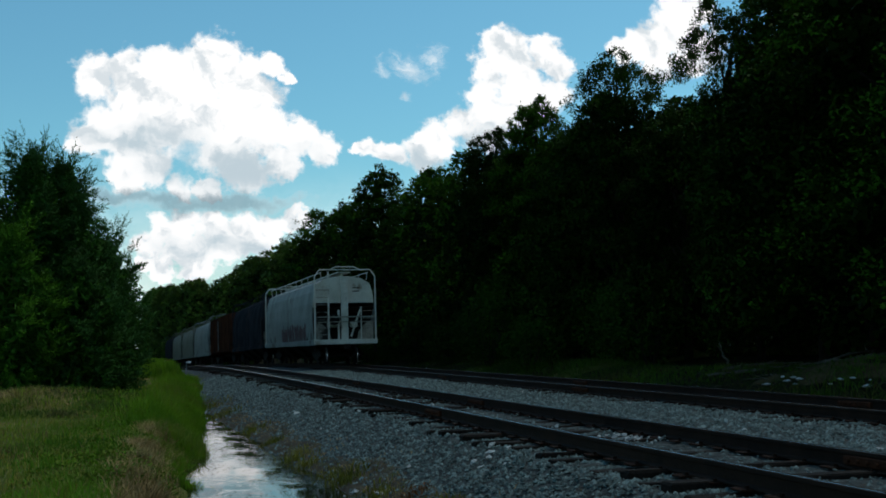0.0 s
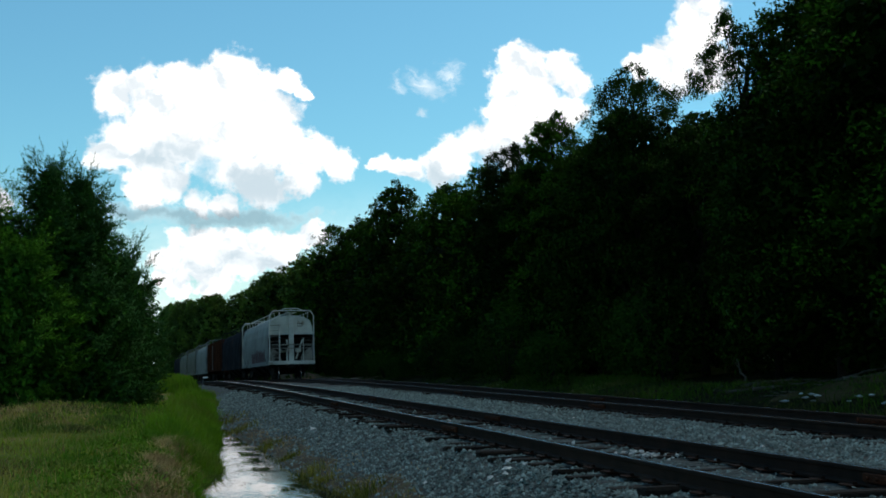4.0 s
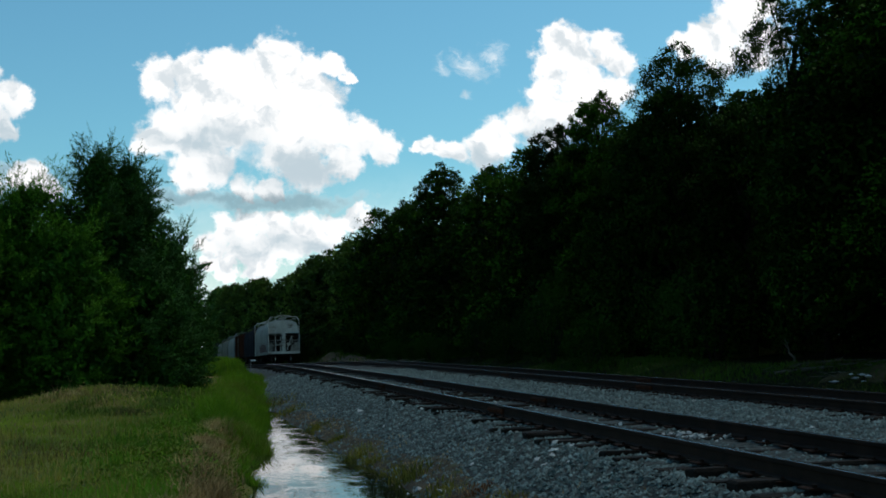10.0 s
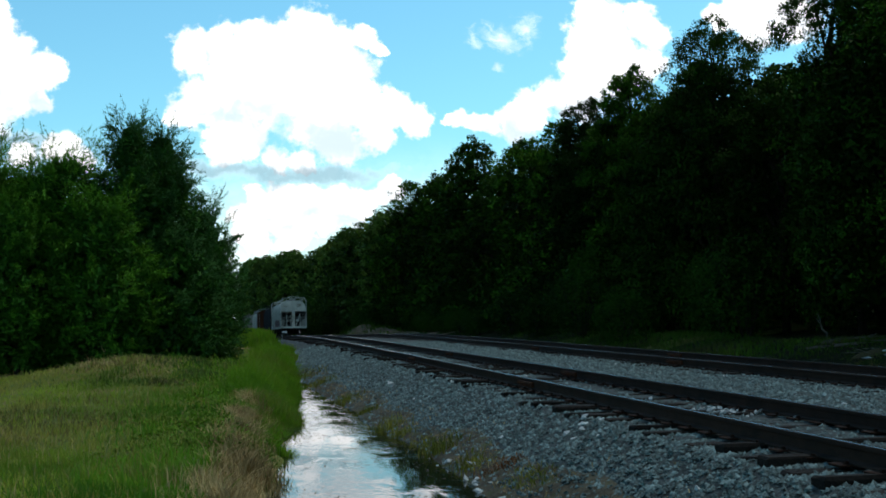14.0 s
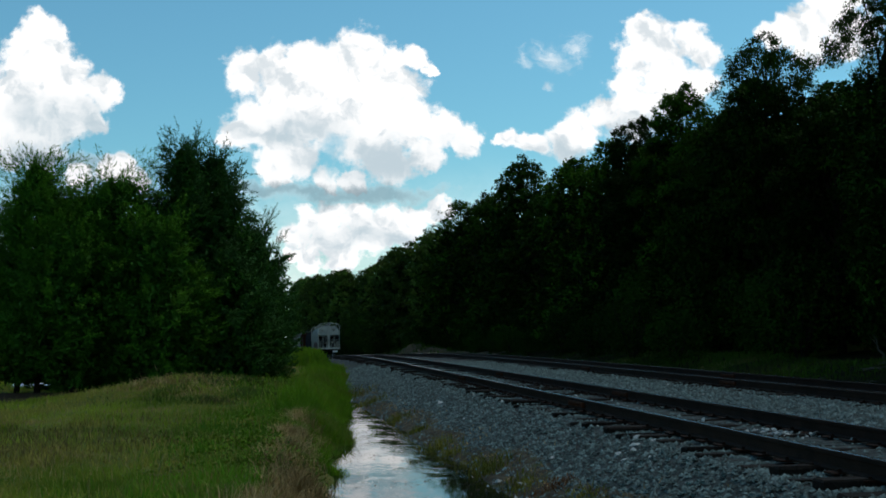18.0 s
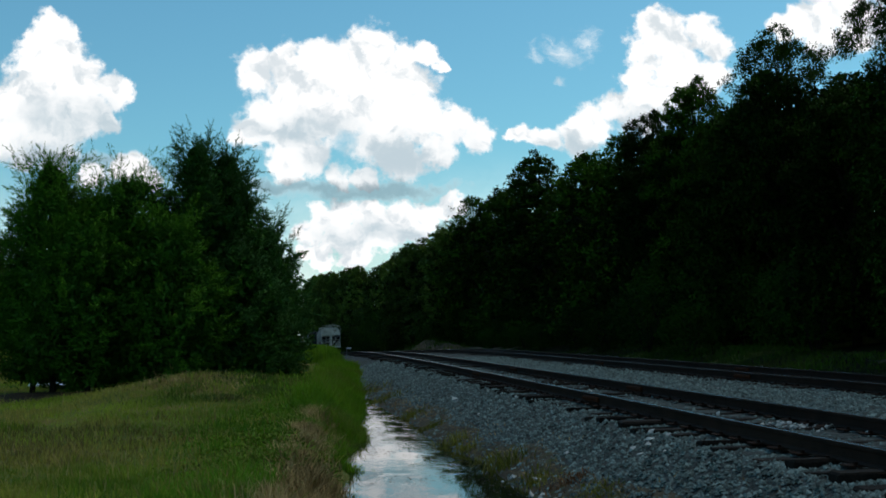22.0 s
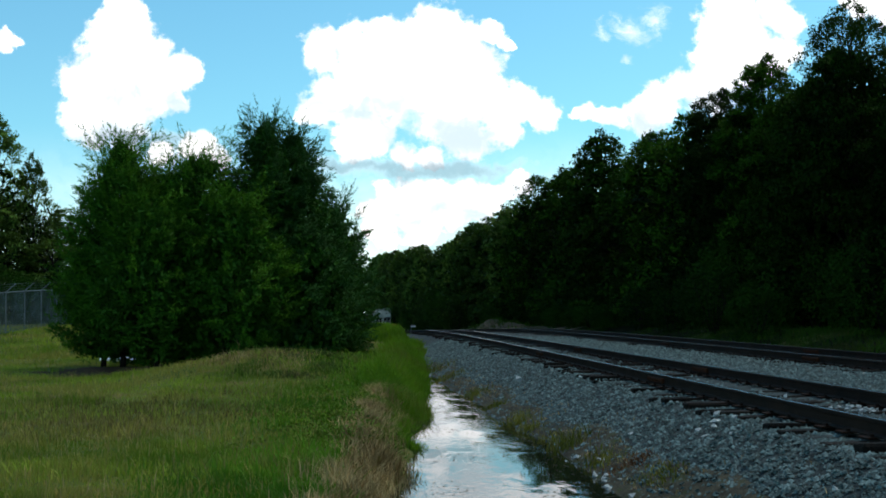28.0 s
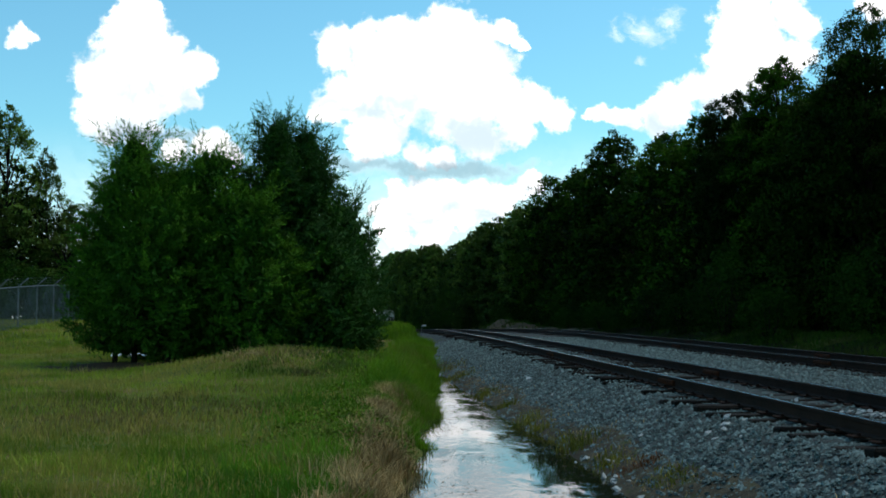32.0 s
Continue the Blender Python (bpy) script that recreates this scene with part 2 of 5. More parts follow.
STONE = paint("grey_ballast", (0.018, 0.031, 0.030), (0.142, 0.200, 0.196), 0.9, 6.0, 60.0, 0.5, island=0.5)
STONE_ONE = paint("grey_ballast_stone", (0.018, 0.031, 0.030), (0.142, 0.200, 0.196), 0.9, 6.0, 60.0, 0.5, each=0.5)
PALE_STONE = paint("pale_stone", (0.26, 0.27, 0.26), (0.55, 0.56, 0.53), 0.9, 8.0, 50.0, 0.4, each=0.2)
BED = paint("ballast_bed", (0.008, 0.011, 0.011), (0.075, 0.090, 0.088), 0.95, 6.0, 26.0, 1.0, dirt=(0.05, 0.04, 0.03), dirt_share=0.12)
SOIL = paint("grass_soil", (0.040, 0.062, 0.006), (0.13, 0.14, 0.02), 0.95, 0.7, 30.0, 0.8, dirt=(0.15, 0.105, 0.035), dirt_share=0.25)
RAIL = paint("rusty_rail", (0.0078, 0.0052, 0.0039), (0.0286, 0.0156, 0.0104), 0.85, 4.0, 60.0, 0.3)
RAIL_TOP = paint("worn_rail_top", (0.16, 0.155, 0.15), (0.36, 0.35, 0.345), 0.26, 2.0, 80.0, 0.03, metal=1.0)
RUST = paint("orange_rust", (0.022, 0.008, 0.004), (0.075, 0.023, 0.009), 0.85, 8.0, 60.0, 0.5)
DARK_RUST = paint("dark_rust", (0.010, 0.005, 0.003), (0.034, 0.013, 0.007), 0.9, 8.0, 60.0, 0.5)
TIE = paint("creosoted_timber", (0.003, 0.0026, 0.0023), (0.015, 0.011, 0.008), 0.9, 3.0, 30.0, 0.6, each=0.4)
BARK = paint("bark", (0.006, 0.0045, 0.003), (0.026, 0.02, 0.015), 0.95, 3.0, 24.0, 0.8)
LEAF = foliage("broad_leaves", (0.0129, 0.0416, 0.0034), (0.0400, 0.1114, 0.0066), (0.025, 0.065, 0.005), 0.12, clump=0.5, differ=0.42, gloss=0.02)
# darker trees' own green; on shrubs and inner trees it paints their shade
LEAF_DARK = foliage("deep_green_shaded_leaves", (0.0081, 0.0252, 0.0029), (0.0203, 0.0572, 0.0047), (0.015, 0.04, 0.004), 0.10, clump=0.5, differ=0.42, gloss=0.02)
# darker copy of the leaf colours: shade inside the crowns is painted in
LEAF_SHADED_HEART = foliage("shade_darkened_leaves", (0.0044, 0.0146, 0.0016), (0.0111, 0.0320, 0.0026), clump=0.5, gloss=0.02)
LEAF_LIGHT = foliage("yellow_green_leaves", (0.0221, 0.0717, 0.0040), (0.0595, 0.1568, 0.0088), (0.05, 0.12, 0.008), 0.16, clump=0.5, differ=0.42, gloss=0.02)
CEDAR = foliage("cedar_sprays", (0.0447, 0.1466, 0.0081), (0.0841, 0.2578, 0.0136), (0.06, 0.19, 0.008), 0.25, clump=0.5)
# darker cedar tones for the inside, where shade is put into the colour
CEDAR_SHADED_HEART = foliage("shade_darkened_sprays", (0.0252, 0.0812, 0.0070), (0.0448, 0.1288, 0.0112), clump=0.5)
GRASS = foliage("lawn_grass", (0.065, 0.115, 0.008), (0.35, 0.42, 0.038), (0.21, 0.30, 0.025), 0.25, dry=(0.34, 0.245, 0.065), clump=0.55, wilt=(0.36, 0.49, 0.65))
TALL = foliage("tall_green_grass", (0.040, 0.100, 0.005), (0.20, 0.34, 0.018), (0.15, 0.30, 0.015), 0.3, dry=(0.18, 0.17, 0.035))
STRAW = foliage("dead_grass", (0.22, 0.140, 0.055), (0.54, 0.355, 0.150), clump=2.0)
WEED = foliage("yellow_weeds", (0.085, 0.095, 0.012), (0.24, 0.20, 0.030), clump=2.0)
RED_WEED = foliage("rusty_weeds", (0.10, 0.035, 0.012), (0.22, 0.085, 0.03), clump=2.0)
LUSH = foliage("fresh_green_grass", (0.042, 0.112, 0.006), (0.150, 0.285, 0.017), (0.10, 0.23, 0.013), 0.25, dry=(0.20, 0.17, 0.045), clump=0.7, wilt=(0.6, 0.56, 0.76))
SEEDED = foliage("seeding_grass", (0.085, 0.070, 0.022), (0.21, 0.155, 0.055), (0.14, 0.12, 0.03), 0.2, clump=0.8)
WATER = make_water()
PALE_PAINT = paint("weathered_cream_paint", (0.3864, 0.3864, 0.3276), (0.6384, 0.6384, 0.5628), 0.6, 1.2, 25.0, 0.1, dirt=(0.24, 0.20, 0.15), dirt_share=0.12)
BLUE_GREY = paint("dirty_blue_grey_paint", (0.12, 0.138, 0.134), (0.23, 0.255, 0.247), 0.6, 0.8, 20.0, 0.1, dirt=(0.085, 0.08, 0.07), dirt_share=0.16)
DARK_GREY = paint("dark_grey_paint", (0.013, 0.015, 0.018), (0.037, 0.041, 0.048), 1.0, 0.8, 20.0, 0.1, dirt=(0.05, 0.036, 0.034), dirt_share=0.22, gloss=0.0)
RED_BROWN = paint("oxide_red_paint", (0.030, 0.013, 0.008), (0.085, 0.034, 0.020), 1.0, 0.8, 20.0, 0.1, dirt=(0.026, 0.02, 0.017), dirt_share=0.25, gloss=0.0)
# grimy steel, darkened in colour for the shadow under the cars
UNDER = paint("grimy_shadowed_steel", (0.005, 0.0045, 0.004), (0.018, 0.016, 0.014), 0.85, 4.0, 30.0, 0.3)
TREAD = paint("bright_wheel_steel", (0.6, 0.6, 0.6), (0.8, 0.8, 0.8), 0.22, 4.0, 30.0, 0.05, metal=0.9)
GALV = paint("galvanised_steel", (0.10, 0.115, 0.115), (0.20, 0.215, 0.215), 0.5, 3.0, 40.0, 0.05, metal=0.4)
WHITE = paint("white_paint", (0.65, 0.65, 0.63), (0.82, 0.82, 0.8), 0.5, 5.0, 40.0, 0.05)
RED = paint("faded_red_paint", (0.30, 0.05, 0.04), (0.45, 0.09, 0.07), 0.6, 5.0, 40.0, 0.05)
SHEET = paint("pale_metal_sheet", (0.50, 0.56, 0.62), (0.68, 0.73, 0.78), 0.35, 2.0, 40.0, 0.05, metal=0.2)
EARTH = paint("bare_earth", (0.06, 0.038, 0.022), (0.17, 0.115, 0.07), 0.95, 1.5, 20.0, 0.8, dirt=(0.04, 0.05, 0.015), dirt_share=0.2)
DEADWOOD = paint("grey_deadwood", (0.03, 0.027, 0.022), (0.11, 0.10, 0.085), 0.9, 3.0, 30.0, 0.5)
# brown litter, its colour taken down further for shade under the trees
LITTER = paint("shade_darkened_litter", (0.005, 0.006, 0.003), (0.022, 0.021, 0.010), 1.0, 1.5, 14.0, 0.8, dirt=(0.010, 0.020, 0.003), dirt_share=0.3, gloss=0.02)
BERM = paint("brown_earth", (0.020, 0.017, 0.008), (0.085, 0.066, 0.034), 1.0, 1.2, 18.0, 0.9, dirt=(0.022, 0.036, 0.006), dirt_share=0.35, gloss=0.02)
RED_SOIL = paint("bare_red_soil", (0.035, 0.018, 0.010), (0.085, 0.045, 0.022), 0.95, 2.0, 25.0, 0.8, dirt=(0.05, 0.055, 0.012), dirt_share=0.15)
# green darkened in colour, as the trees alone shade the verge too little
SHADE_TONED_GRASS = foliage("verge_grass", (0.016, 0.038, 0.003), (0.045, 0.100, 0.007), (0.05, 0.12, 0.006), 0.2, dry=(0.07, 0.055, 0.02))
WIRE = paint("fence_wire", (0.07, 0.09, 0.095), (0.14, 0.17, 0.175), 0.6, 3.0, 40.0, 0.0, metal=0.3)
# paler leaf colours: light and haze on the farther trees painted in
LEAF_FAR_HAZED = foliage("haze_paled_leaves", (0.0242, 0.0550, 0.0077), (0.1210, 0.2200, 0.0308), (0.09, 0.17, 0.02), 0.15, clump=0.35, differ=0.26)
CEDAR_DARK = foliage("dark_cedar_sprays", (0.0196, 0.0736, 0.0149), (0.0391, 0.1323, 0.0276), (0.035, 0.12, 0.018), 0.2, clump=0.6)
MUD = paint("brown_mud", (0.022, 0.018, 0.011), (0.085, 0.068, 0.042), 0.9, 4.0, 30.0, 0.8, dirt=(0.045, 0.052, 0.016), dirt_share=0.2)
OLIVE_GREY = paint("dusty_olive_grey_paint", (0.075, 0.08, 0.06), (0.16, 0.165, 0.13), 0.7, 0.8, 20.0, 0.1, dirt=(0.06, 0.05, 0.04), dirt_share=0.15)
MOUND_WEED = foliage("mound_weeds", (0.020, 0.048, 0.006), (0.09, 0.15, 0.020), (0.07, 0.13, 0.015), 0.2, dry=(0.14, 0.10, 0.045), wilt=(0.9, 0.52, 0.74))
DRIFT = foliage("floating_debris", (0.010, 0.010, 0.004), (0.07, 0.06, 0.025))


# ---- building helpers ----
class Geo:
    """Vertices and faces of one mesh, added up from boxes, rods and prisms."""

    def __init__(self):
        self.v, self.f = [], []

    def add(self, verts, faces):
        k = len(self.v)
        self.v += [tuple(p) for p in verts]
        self.f += [tuple(k + i for i in face) for face in faces]
        return self

    def box(self, c, s, m=None, chamfer=0.0):
        bm = bmesh.new()
        bmesh.ops.create_cube(bm, size=1.0)
        for v in bm.verts:
            v.co = Vector((v.co.x * s[0], v.co.y * s[1], v.co.z * s[2]))
        if chamfer:
            bmesh.ops.bevel(bm, geom=bm.edges[:], offset=chamfer, segments=1, affect="EDGES")
        m = Matrix.Translation(c) @ (m or Matrix())
        bm.verts.index_update()
        self.add([m @ v.co for v in bm.verts], [[v.index for v in f.verts] for f in bm.faces])
        bm.free()
        return self

    def rod(self, a, b, ra, rb=None, sides=6, caps=True):
        a, b, rb = Vector(a), Vector(b), ra if rb is None else rb
        q = (b - a).to_track_quat("Z", "Y")
        ring = [(math.cos(2 * math.pi * i / sides), math.sin(2 * math.pi * i / sides)) for i in range(sides)]
        verts = [a + q @ Vector((c * ra, s * ra, 0)) for c, s in ring] + [b + q @ Vector((c * rb, s * rb, 0)) for c, s in ring]
        faces = [(i, (i + 1) % sides, sides + (i + 1) % sides, sides + i) for i in range(sides)]
        if caps:
            faces += [tuple(reversed(range(sides))), tuple(range(sides, 2 * sides))]
        return self.add(verts, faces)

    def sweep(self, rings, closed=True, caps=True):
        """A skin over rings of equal length."""
        n, verts, faces = len(rings[0]), [p for ring in rings for p in ring], []
        for k in range(len(rings) - 1):
            for i in range(n if closed else n - 1):
                j = (i + 1) % n
                faces.append((k * n + i, k * n + j, (k + 1) * n + j, (k + 1) * n + i))
        if caps and closed:
            faces += [tuple(reversed(range(n))), tuple(range((len(rings) - 1) * n, len(rings) * n))]
        return self.add(verts, faces)

    def mesh(self, name, material):
        me = bpy.data.meshes.new(name)
        me.from_pydata(self.v, [], self.f)
        me.materials.append(material)
        me.update()
        return me


def part(name, geo, material, parent, label="", smooth=False):
    me = geo.mesh(name, material) if isinstance(geo, Geo) else geo
    if smooth:
        me.shade_smooth()
    ob = new(name, me)
    ob.parent = parent
    if label:
        ob["label"] = label
    return ob


def thing(name, m, label, category, group="", kind=""):
    ob = new(name)
    ob.empty_display_size = 0.2
    ob.matrix_basis = m
    return tagged(ob, label, category, group, kind)


def raw_mesh(name, verts, faces, material):
    """A mesh from arrays: faces all of one size."""
    verts, faces = np.asarray(verts, np.float32), np.asarray(faces, np.int32)
    me = bpy.data.meshes.new(name)
    n, k = faces.shape
    me.vertices.add(len(verts))
    me.loops.add(n * k)
    me.polygons.add(n)
    me.vertices.foreach_set("co", verts.ravel())
    me.loops.foreach_set("vertex_index", faces.ravel())
    me.polygons.foreach_set("loop_start", np.arange(0, n * k, k, dtype=np.int32))
    me.polygons.foreach_set("loop_total", np.full(n, k, np.int32))
    me.materials.append(material)
    me.update(calc_edges=True)
    return me


def leaves_mesh(name, at, size, material, rng, along=None, slim=0.55, droop=0.0, swell=None):
    """One pointed leaf at each place; along: the way it points, else any way."""
    n = len(at)
    way = rng.normal(size=(n, 3)) if along is None else along + rng.normal(size=(n, 3)) * 0.35
    way[:, 2] -= droop
    way /= np.linalg.norm(way, axis=1, keepdims=True)
    side = np.cross(way, rng.normal(size=(n, 3)))
    side /= np.linalg.norm(side, axis=1, keepdims=True) + 1e-9
    size = (size * rng.uniform(0.6, 1.35, n))[:, None]
    tri = np.stack([at - way * size * 0.45 + side * size * slim * 0.5, at + way * size * 0.55, at - way * size * 0.45 - side * size * slim * 0.5], 1)
    me = raw_mesh(name, tri.reshape(-1, 3), np.arange(3 * n).reshape(n, 3), material)
    if swell is not None:
        # leaves of one clump share its rounded shading
        own = np.cross(way, side)
        own *= np.sign((own * swell).sum(1, keepdims=True) + 1e-9)
        bow = swell / (np.linalg.norm(swell, axis=1, keepdims=True) + 1e-9) + own * 0.08
        bow /= np.linalg.norm(bow, axis=1, keepdims=True)
        me.shade_smooth()
        me.normals_split_custom_set_from_vertices(np.repeat(bow, 3, axis=0))
    return me


# ---- lie of the land ----
NEAR_TRACK, FAR_TRACK, GAUGE, WATER_Z = 5.66, 10.60, 1.505, -0.90


def eased(y, start):
    y = np.asarray(y, float)
    b = np.where(y < start, 0.0, np.where(y < start + 25, (y - start) ** 2 / 50.0, y - start - 12.5))
    return np.where(b > 400, 400 + (b - 400) * 0.2, b)


def bend(y):
    """How far past the bend: straight up to 32 m, then veering left."""
    return eased(y, 32)


def track_x(centre, y):
    return centre - 0.0227 * bend(y)


def track_z(y):
    return -0.0182 * eased(y, 55)


def step(v, lo, hi):
    s = np.clip((v - lo) / (hi - lo), 0, 1)
    return s * s * (3 - 2 * s)


def water_left(y):
    y = np.asarray(y, float)
    return np.where(y < 8, 0.48 + (8 - y) * 0.16, 0.060 * y) + 0.10 * np.sin(y * 0.9) + 0.06 * np.sin(y * 2.3 + 1)


def water_right(y):
    y = np.asarray(y, float)
    return 3.2 - 0.0215 * y + 0.07 * np.sin(y * 0.7 + 2) + 0.05 * np.sin(y * 1.9)


def ground_z(x, y):
    x, y = np.asarray(x, float), np.asarray(y, float)
    q = x + 0.0227 * bend(y)
    wl, wr = water_left(y), water_right(y)
    ditch = -1.25 + 0.0 * q
    lawn = -0.52 + 0.14 * step(y, 14, 32) + 0.95 * step(y, 36, 66) * step(q, -3, -10) + 0.50 * np.exp(-(((q + 2.1) / 2.7) ** 2) - ((y - 29.8) / 3.6) ** 2) - 0.12 * np.exp(-(((q + 5.6) / 2.2) ** 2) - ((y - 30.5) / 2.0) ** 2)
    lawn = lawn + 0.28 * step(y, 36, 60) * step(q, -8, -3) + 0.015 * np.sin(q * 0.9 + y * 0.35) * np.sin(y * 0.21 + q * 0.4)
    left = ditch + (np.maximum(lawn, -1.0) - ditch) * step(q, wl + 0.45, wl - 1.1)
    rise = np.where(q < 4.3, -0.9 + (q - wr) / (4.3 - wr) * 0.655, -0.245 + 0.04 * step(q, 4.4, 5.1))
    rise = np.maximum(rise, ditch)
    rise = np.where(q > 12.2, -0.205 - 0.38 * step(q, 12.2, 13.2) + 0.62 * step(q, 13.3, 17.0) + 0.5 * step(q, 17, 24), rise)
    z = np.where(q < (wl + wr) / 2, left, rise)
    # past its end the ditch is a shallow grassy swale
    swale = np.where(q < 4.3, np.maximum(z, -0.55 + 0.25 * step(q, 3.6, 1.0)), z)
    z = z + (swale - z) * step(y, 38, 46)
    z = z + track_z(y)
    bank = 0.95 * np.exp(-(((q - 15.2) / 1.5) ** 2) - ((y - 116) / 14.0) ** 2) * (1 + 0.25 * np.sin(y * 0.55) + 0.15 * np.sin(y * 1.3 + q))
    bank = bank + 0.38 * np.exp(-(((q - 16.3) / 1.2) ** 2) - ((y - 23.0) / 4.2) ** 2) * (1 + 0.2 * np.sin(y * 1.1))
    # unseen hill added behind the wood to block sky low between the trees
    return z + bank * (q > 12.4) + 7.0 * step(q, 28, 60)


def frange(*spans):
    out = []
    for a, b, s in spans:
        out += list(np.arange(a, b, s))
    return np.array(out + [spans[-1][1]])


def grid_mesh(name, xs, ys, height, material):
    gx, gy = np.meshgrid(xs, ys)
    gz = height(gx, gy)
    verts = np.stack([gx, gy, gz], -1).reshape(-1, 3)
    w = len(xs)
    i = (np.arange(len(ys) - 1)[:, None] * w + np.arange(w - 1)).reshape(-1, 1)
    return raw_mesh(name, verts, np.hstack([i, i + 1, i + w + 1, i + w]), material)


def smooth_ob(ob):
    ob.data.shade_smooth()
    return ob


ground_xs = frange((-1500, -100, 100), (-100, -14, 3), (-14, -1, 0.35), (-1, 5, 0.12), (5, 26, 0.5), (26, 70, 2), (70, 100, 5), (100, 1500, 100))
ground_ys = frange((-300, -20, 20), (-20, 4, 1.0), (4, 50, 0.3), (50, 130, 1.0), (130, 460, 5), (460, 1500, 80), (1500, 3000, 300))
ground = smooth_ob(new("ground", grid_mesh("ground", ground_xs, ground_ys, lambda x, y: ground_z(x, y) - 0.14 * step(x + 0.0227 * bend(y), 3.0, 3.5) * step(x + 0.0227 * bend(y), 13.1, 12.6), SOIL)))
tagged(ground, "grassy sandy ground with a rough lawn beside the ditch", "ground", kind="structure")


def bed_z(q, y):
    x = q - 0.0227 * bend(y)
    return ground_z(x, y) + 0.006 + 0.015 * np.sin(q * 9 + y * 5) * np.sin(y * 7 - q * 3)


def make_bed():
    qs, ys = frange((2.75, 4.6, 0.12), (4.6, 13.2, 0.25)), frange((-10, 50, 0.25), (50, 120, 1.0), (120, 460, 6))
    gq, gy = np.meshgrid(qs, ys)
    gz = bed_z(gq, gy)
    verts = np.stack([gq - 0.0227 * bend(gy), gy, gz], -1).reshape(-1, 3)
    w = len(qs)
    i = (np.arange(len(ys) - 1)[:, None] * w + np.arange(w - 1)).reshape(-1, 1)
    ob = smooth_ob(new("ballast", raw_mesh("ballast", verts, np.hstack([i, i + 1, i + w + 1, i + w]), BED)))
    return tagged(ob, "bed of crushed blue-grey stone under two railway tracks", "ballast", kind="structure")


ballast = make_bed()


def make_earth_bank(q0, q1, y0, y1, label, lift, material):
    qs, ys = frange((q0, q1, 0.25)), frange((y0, y1, (y1 - y0) / 60))
    gq, gy = np.meshgrid(qs, ys)
    gx = gq - 0.0227 * bend(gy)
    w, soft = q1 - q0, (y1 - y0) * 0.1
    edge = np.minimum(step(gq, q0, q0 + 0.18 * w), step(gq, q1, q1 - 0.2 * w)) * np.minimum(step(gy, y0, y0 + soft), step(gy, y1, y1 - soft))
    gz = ground_z(gx, gy) - 0.12 + lift * edge + 0.05 * np.sin(gq * 5 + gy * 1.3) * np.sin(gy * 0.9)
    n = len(qs)
    i = (np.arange(len(ys) - 1)[:, None] * n + np.arange(n - 1)).reshape(-1, 1)
    ob = smooth_ob(new("earth_bank", raw_mesh("earth_bank", np.stack([gx, gy, gz], -1).reshape(-1, 3), np.hstack([i, i + 1, i + n + 1, i + n]), material)))
    return tagged(ob, label, "bank", kind="structure")


make_earth_bank(12.9, 17.6, 74, 150, "low bank of bare tan earth beside the far track", 0.18, EARTH)
make_earth_bank(14.6, 17.8, 18.5, 27.5, "low hump of brown earth with brushwood under the wood", 0.16, BERM)


def make_forest_floor():
    qs, ys = frange((13.3, 20, 0.5), (20, 60, 4)), frange((-20, 130, 1.5), (130, 460, 6))
    gq, gy = np.meshgrid(qs, ys)
    gx = gq - 0.0227 * bend(gy)
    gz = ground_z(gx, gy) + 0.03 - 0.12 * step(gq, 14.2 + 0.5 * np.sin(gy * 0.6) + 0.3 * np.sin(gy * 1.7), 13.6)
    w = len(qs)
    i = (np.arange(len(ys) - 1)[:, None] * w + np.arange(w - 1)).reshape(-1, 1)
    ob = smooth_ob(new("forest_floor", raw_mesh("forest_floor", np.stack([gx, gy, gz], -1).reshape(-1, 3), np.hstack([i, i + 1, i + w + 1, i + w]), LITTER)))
    return tagged(ob, "leaf litter and soil under the wood, darkened in colour for shade", "ground", kind="structure")


forest_floor = make_forest_floor()


def make_bare_soil():
    xs, ys = frange((-9.5, -2.0, 0.2)), frange((28.5, 36.5, 0.2))
    gx, gy = np.meshgrid(xs, ys)
    far = np.sqrt(((gx + 5.7) / 3.2) ** 2 + ((gy - 32.2) / 2.6) ** 2) + 0.16 * np.sin(gx * 2.1 + 1) * np.sin(gy * 1.7) + 0.08 * np.sin(gx * 5.3) * np.sin(gy * 4.1)
    gz = ground_z(gx, gy) + 0.03 - 0.10 * step(far, 0.55, 1.15)
    w = len(xs)
    i = (np.arange(len(ys) - 1)[:, None] * w + np.arange(w - 1)).reshape(-1, 1)
    ob = smooth_ob(new("bare_soil", raw_mesh("bare_soil", np.stack([gx, gy, gz], -1).reshape(-1, 3), np.hstack([i, i + 1, i + w + 1, i + w]), RED_SOIL)))
    return tagged(ob, "bare dark red-brown soil in the hollow under the cedars", "ground", kind="structure")


bare_soil = make_bare_soil()


def make_ditch_water():
    ys = frange((-12, 45, 0.5))
    rows = [[(float(water_left(y)) - 0.9, y, WATER_Z), (float(water_right(y)) + 0.25, y, WATER_Z)] for y in ys]
    g = Geo()
    for k in range(len(rows) - 1):
        g.add([rows[k][0], rows[k][1], rows[k + 1][1], rows[k + 1][0]], [(0, 1, 2, 3)])
    ob = new("water", g.mesh("water", WATER))
    return tagged(ob, "still rainwater in a trackside ditch mirroring sky and trees", "water", kind="structure")


ditch_water = make_ditch_water()


